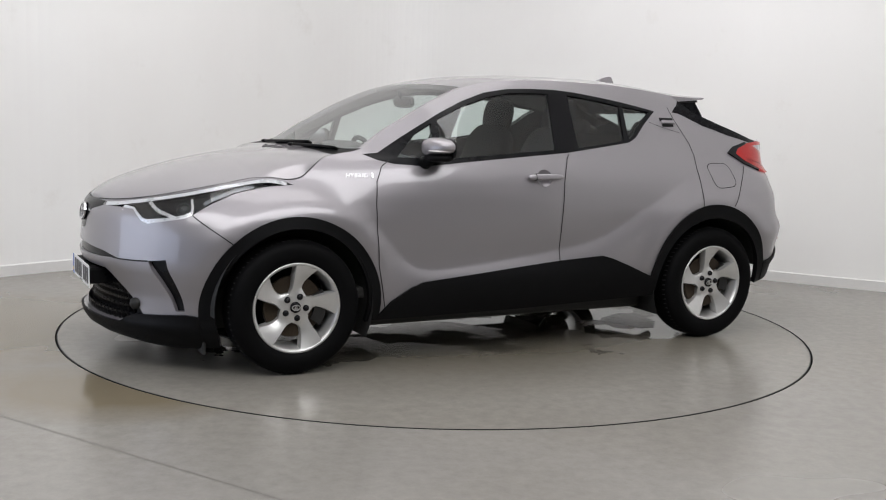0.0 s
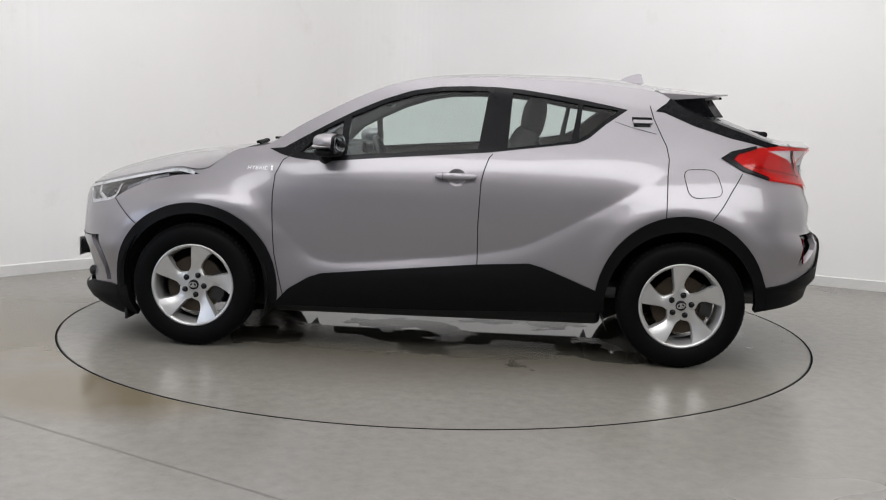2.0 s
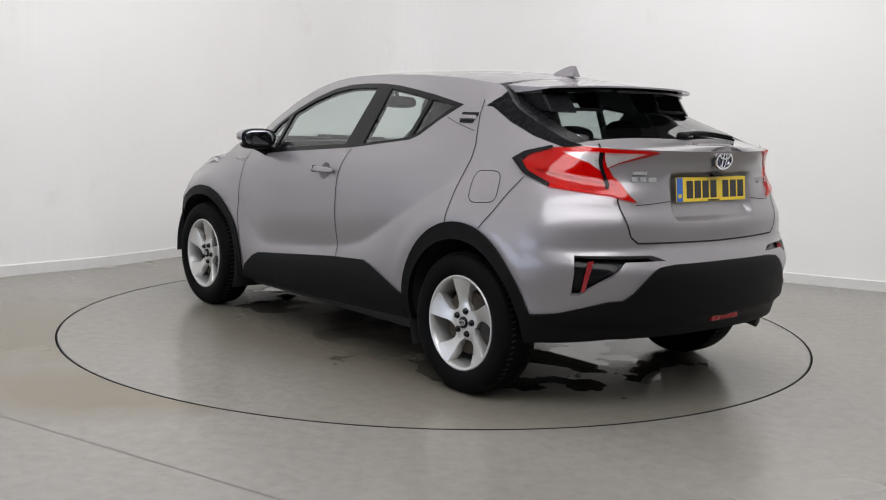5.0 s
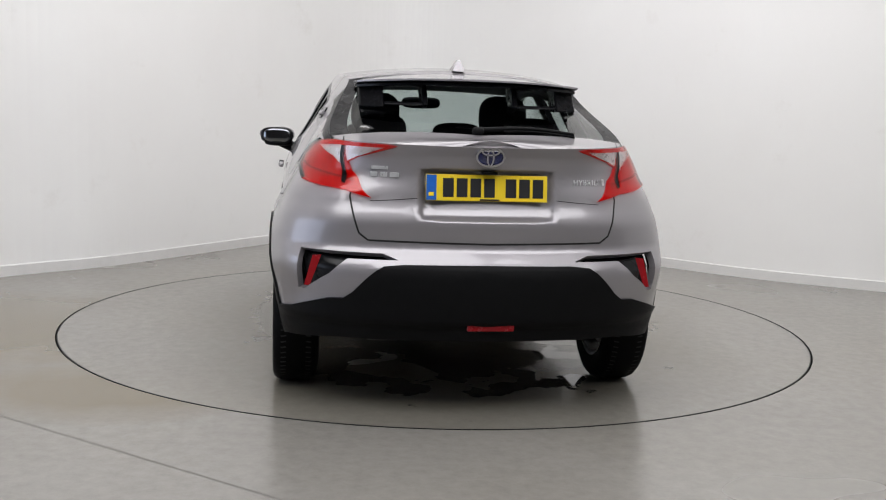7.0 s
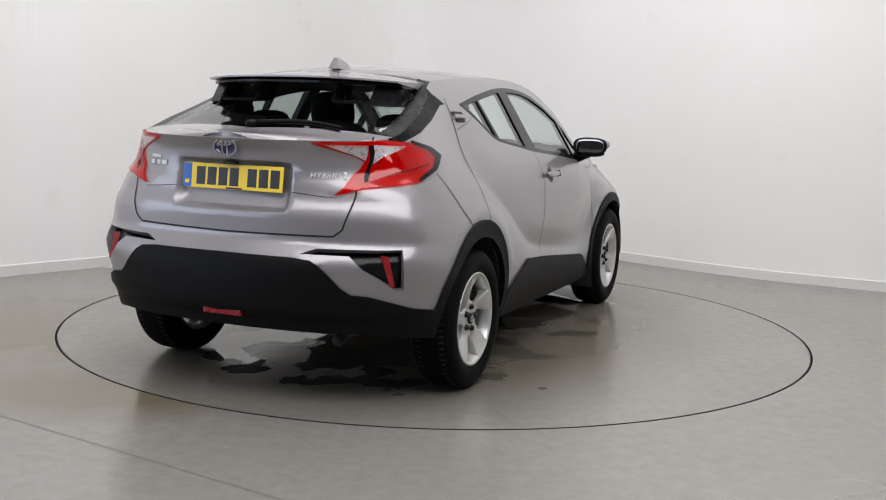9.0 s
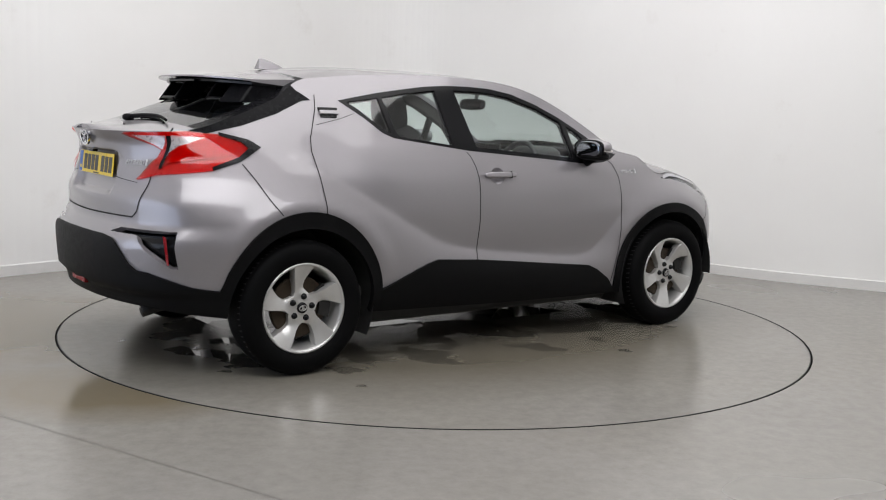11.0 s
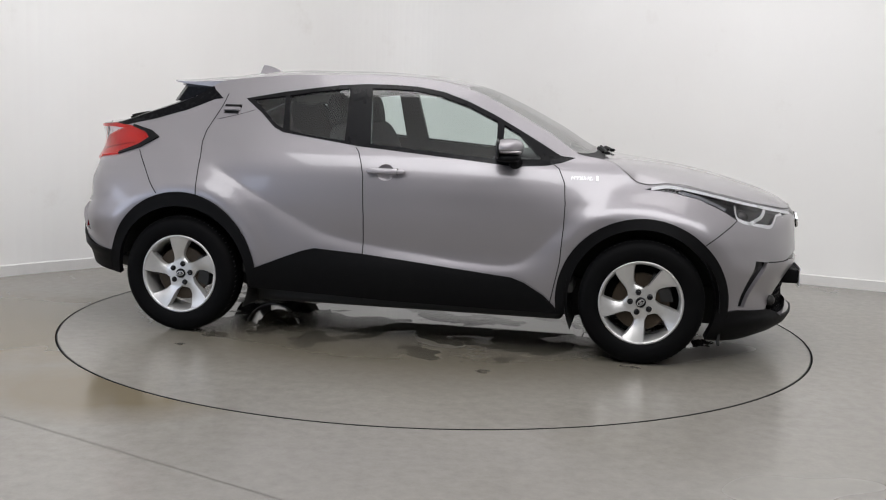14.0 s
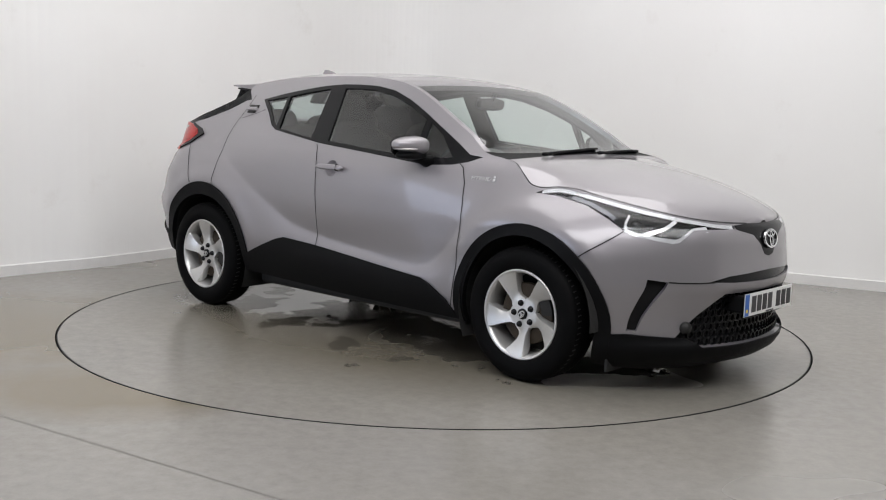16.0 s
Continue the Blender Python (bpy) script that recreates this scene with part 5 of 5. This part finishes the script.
def build_wipers():
    for x0, y0, x1, y1, name in ((1.075, -.40, 1.01, .18, "wiper"), (1.085, .10, 1.02, .60, "wiper")):
        wiper = new(name)
        wiper.parent = car
        tagged(wiper, "black windscreen wiper lying along the cowl")
        bm = bmesh.new()
        pts, blade = [], []
        for i in range(10):
            t = i / 9
            x, y = x0 + (x1 - x0) * t, y0 + (y1 - y0) * t
            z = top(np.array([x]), np.array([abs(v_of_y(x, abs(y)))]))[2][0]
            pts.append((x + .01, y, z + .014))
            blade.append((x - .005, y, z + .008))
        tube(bm, pts, .008, 6)
        part("arm", bm, CLADDING, wiper, smooth=True)
        bm = bmesh.new()
        tube(bm, blade[2:], .007, 6)
        part("blade", bm, RUBBER, wiper)
        bm = bmesh.new()
        blob(bm, .018, .018, .010, Matrix.Translation(Vector(pts[0])), 2.4)
        part("pivot", bm, CLADDING, wiper, smooth=True)
    rear = new("rear_wiper")
    rear.parent = car
    tagged(rear, "black rear wiper resting along the glass")
    pts = []
    for i in range(12):
        t = i / 11
        x, y = -1.86 + .05 * math.sin(math.pi * t * .8), .02 - .44 * t
        z = top(np.array([x]), np.array([abs(v_of_y(x, abs(y)))]))[2][0]
        pts.append((x, y, z + .016))
    bm = bmesh.new()
    tube(bm, pts, [.013 - .0006 * i for i in range(12)], 8)
    part("arm", bm, CLADDING, rear, smooth=True)
    bm = bmesh.new()
    tube(bm, [(a - .012, b, c - .012) for a, b, c in pts[3:]], .006, 6)
    part("blade", bm, RUBBER, rear)
    bm = bmesh.new()
    blob(bm, .028, .026, .018, pose(-1.865, .02, 1.238), 2.6)
    part("pivot", bm, CLADDING, rear, smooth=True)


def build_lights(mir):
    """Inner parts of the headlight, fog lamp and rear reflectors."""
    hl = new("headlight_unit")
    hl.parent = car
    tagged(hl, "chrome light strip and projector inside the headlight")
    strip = X((1.34, .944), (1.42, .957), (1.50, .950), (1.62, .925), (1.81, .881), (1.962, .846)) + F((.357, .820), (.265, .811))
    ribbon("light_strip", strip, .024, LIGHT_GUIDE, hl, mir, lift=-.002)
    hook = F((.41, .805), (.475, .797)) + X((2.005, .752), (1.985, .744), (1.91, .757), (1.84, .774), (1.80, .792))
    ribbon("light_hook", hook, .030, LIGHT_GUIDE, hl, mir, lift=-.002)
    slash = X((1.955, .840), (1.93, .80), (1.875, .775))
    ribbon("divider", slash, .018, SATIN, hl, mir, lift=-.003)
    ribbon("divider", X((1.785, .862), (1.79, .828), (1.80, .800)), .012, SATIN, hl, mir, lift=-.003)
    m = skin_at(1.835, .818, mir, -.012)
    bm = bmesh.new()
    revolve(bm, [(.0001, .016), (.016, .012), (.027, .0), (.030, -.012)], 28, "z")
    bmesh.ops.recalc_face_normals(bm, faces=bm.faces[:])
    part("projector", bm, LENS, hl, smooth=True).matrix_local = m
    bm = bmesh.new()
    revolve(bm, [(.030, .004), (.036, .006), (.039, .0), (.034, -.012)], 28, "z")
    bmesh.ops.recalc_face_normals(bm, faces=bm.faces[:])
    part("projector_ring", bm, DARK_METAL, hl, smooth=True).matrix_local = m
    ribbon("daylight_bar", X((1.50, .932), (1.60, .908), (1.70, .868), (1.74, .845)), .022, simple("smoked_reflector", (0.16, 0.165, 0.18), 0.25, metal=0.5), hl, mir, lift=-.010)
    # fog lamp
    k = -1 if mir else 1
    bm = bmesh.new()
    revolve(bm, [(.0001, .010), (.018, .006), (.025, -.002), (.028, -.004), (.030, -.02)], 24, "x")
    bmesh.ops.recalc_face_normals(bm, faces=bm.faces[:])
    part("fog_lamp", bm, DARK_METAL, car, "small round fog lamp", smooth=True).matrix_local = pose(2.035, k * .495, .335, 0, 0, k * 28)
    # wing lettering
    m = skin_at(.978, .982, mir, .001)
    lettering("hybrid_badge", "HYBRID", .031, .0015, m @ pose(-.006, 0, 0, 0, 0, -1 if mir else 1), BADGE, car, 0.2, "raised chrome letters")
    bm = bmesh.new()
    box(bm, -.006, .006, -.013, .016, 0, .004, .002)
    part("badge_mark", bm, BADGE, car).matrix_local = m @ pose(.076, 0, .001)


def plate(name, mat, m, label, band_left=True):
    pl = new(name)
    pl.parent = car
    pl.matrix_local = m
    tagged(pl, label)
    bm = bmesh.new()
    box(bm, -.26, .26, -.0555, .0555, 0, .004, .0015)
    part("plate_base", bm, mat, pl)
    bm = bmesh.new()
    box(bm, -.258, -.215, -.053, .053, .004, .0048)
    part("blue_band", bm, BLUE, pl)
    bm = bmesh.new()
    box(bm, -.248, -.226, -.036, -.020, .0048, .0054)
    part("country_mark", bm, YELLOW, pl)
    x = -.188
    for i in range(7):
        if i == 4:
            x += .034
        bm = bmesh.new()
        box(bm, x, x + .046, -.0395, .0395, .004, .0052)
        part("character_bar", bm, INK, pl)
        x += .0585
    bm = bmesh.new()
    box(bm, -.03, .055, -.0535, -.0465, .004, .0052)
    part("maker_bar", bm, INK, pl)
    for x in (-.15, .15):
        bm = bmesh.new()
        revolve(bm, [(.0001, .007), (.006, .006), (.008, .004)], 12, "z")
        part("screw_cap", bm, mat, pl).matrix_local = pose(x, .048, 0)


def build_marks():
    face_back = Matrix(((0, 0, -1, 0), (-1, 0, 0, 0), (0, 1, 0, 0), (0, 0, 0, 1)))
    face_front = Matrix(((0, 0, 1, 0), (1, 0, 0, 0), (0, 1, 0, 0), (0, 0, 0, 1)))
    plate("rear_plate", YELLOW, Matrix.Translation((-2.034, .004, 1.003)) @ face_back @ pose(0, 0, 0, -6, 0, 0), "yellow rear number plate with blue band")
    plate("front_plate", WHITE, Matrix.Translation((2.200, 0, .440)) @ face_front, "white front number plate with blue band")
    bm = bmesh.new()
    box(bm, 2.10, 2.199, -.25, .25, .40, .48, .01)
    part("plate_holder", bm, CLADDING, car)
    for name, at, r, face in (("rear_emblem", (-2.088, .004, 1.137), .062, face_back), ("front_emblem", (2.185, 0, .748), .070, face_front)):
        holder = new(name)
        holder.parent = car
        holder.matrix_local = Matrix.Translation(at) @ face @ pose(0, 0, 0, 8 if "rear" in name else -10, 0, 0)
        tagged(holder, "chrome oval ring emblem on dark enamel")
        bm = bmesh.new()
        blob(bm, r * .98, r * .70, .006, pose(0, 0, -.002), 2.0, 40)
        part("enamel", bm, BADGE_BLUE if "rear" in name else GLOSS_BLACK, holder, smooth=True)
        bm = bmesh.new()
        emblem(bm, r, .009, Matrix.Identity(4))
        bmesh.ops.recalc_face_normals(bm, faces=bm.faces[:])
        part("rings", bm, CHROME, holder)
    s = s_of_y(.425, 1.055, False)
    m = skin_sz(s, 1.055, False, .002)
    for i, (x, y, w, h) in enumerate(((-.030, .022, .072, .014), (-.055, -.006, .030, .020), (-.012, -.006, .030, .020), (.034, -.006, .040, .020))):
        bm = bmesh.new()
        box(bm, x - w / 2, x + w / 2, y - h / 2, y + h / 2, 0, .003, .001)
        part("name_bar", bm, BADGE, car).matrix_local = m
    m = skin_sz(s_of_y(.435, 1.030, False), 1.030, True, .002)
    lettering("hybrid_badge", "HYBRID", .034, .0015, m, BADGE, car, 0.2, "raised chrome letters")
    bm = bmesh.new()
    box(bm, -.006, .006, -.013, .018, 0, .004, .002)
    part("badge_mark", bm, BADGE, car).matrix_local = m @ pose(.088, 0, .001)
    for mir in (False, True):
        ribbon("shut_line", R((.30, .955), (.40, .945), (.495, .938)), .003, GAP, body["tailgate"], mir)
    bm = bmesh.new()
    box(bm, -2.142, -2.115, -.115, .085, .408, .438, .006)
    part("rear_fog_lamp", bm, DARK_RED, car, "red rear fog lamp low in the bumper")
    bm = bmesh.new()
    box(bm, -2.066, -2.040, -.035, .035, 1.062, 1.074, .004)
    part("gate_handle", bm, GLOSS_BLACK, body["tailgate"])
    # hexagonal lower grille
    bm = bmesh.new()
    step = .042
    for r in range(8):
        for c in range(-11, 12):
            y, z = (c + .5 * (r % 2)) * step, .262 + r * step * .80
            lim = .50 - .55 * max(0, z - .30) if z > .30 else .44 + (z - .25) * .8
            if abs(y) > lim or z > .50:
                continue
            x = side([s_of_y(abs(y), z, True)], [z])[0][0] - .028
            slope = math.degrees(math.atan(y * .35))
            ellipse_ring(bm, step * .56, step * .52, .0055, .014, Matrix.Translation((x, y, z)) @ face_front @ pose(0, 0, 0, 0, slope * 2, 0) @ pose(0, 0, 0, 0, 0, 30), n=6)
    bmesh.ops.recalc_face_normals(bm, faces=bm.faces[:])
    tagged(part("grille_mesh", bm, GLOSS_BLACK, body["front_bumper"], "black honeycomb grille mesh"), kind="stuff")


build_under()
build_cabin()
for mirrored_side in (False, True):
    build_mirror(mirrored_side)
    build_handle(mirrored_side)
    build_pillar_handle(mirrored_side)
    build_lights(mirrored_side)
build_spoiler()
build_wipers()
build_marks()


def motions():
    rows_car, rows_table = [], []
    for t, off in UNEVEN:
        a = HEADING + RATE * t + off
        turn = pose(0, 0, 0, 0, 0, a)
        rows_table.append((t, turn))
        rows_car.append((t, turn @ pose(CAR_X, CAR_Y, 0)))
    walk(car, rows_car)
    walk(turntable, rows_table)


motions()
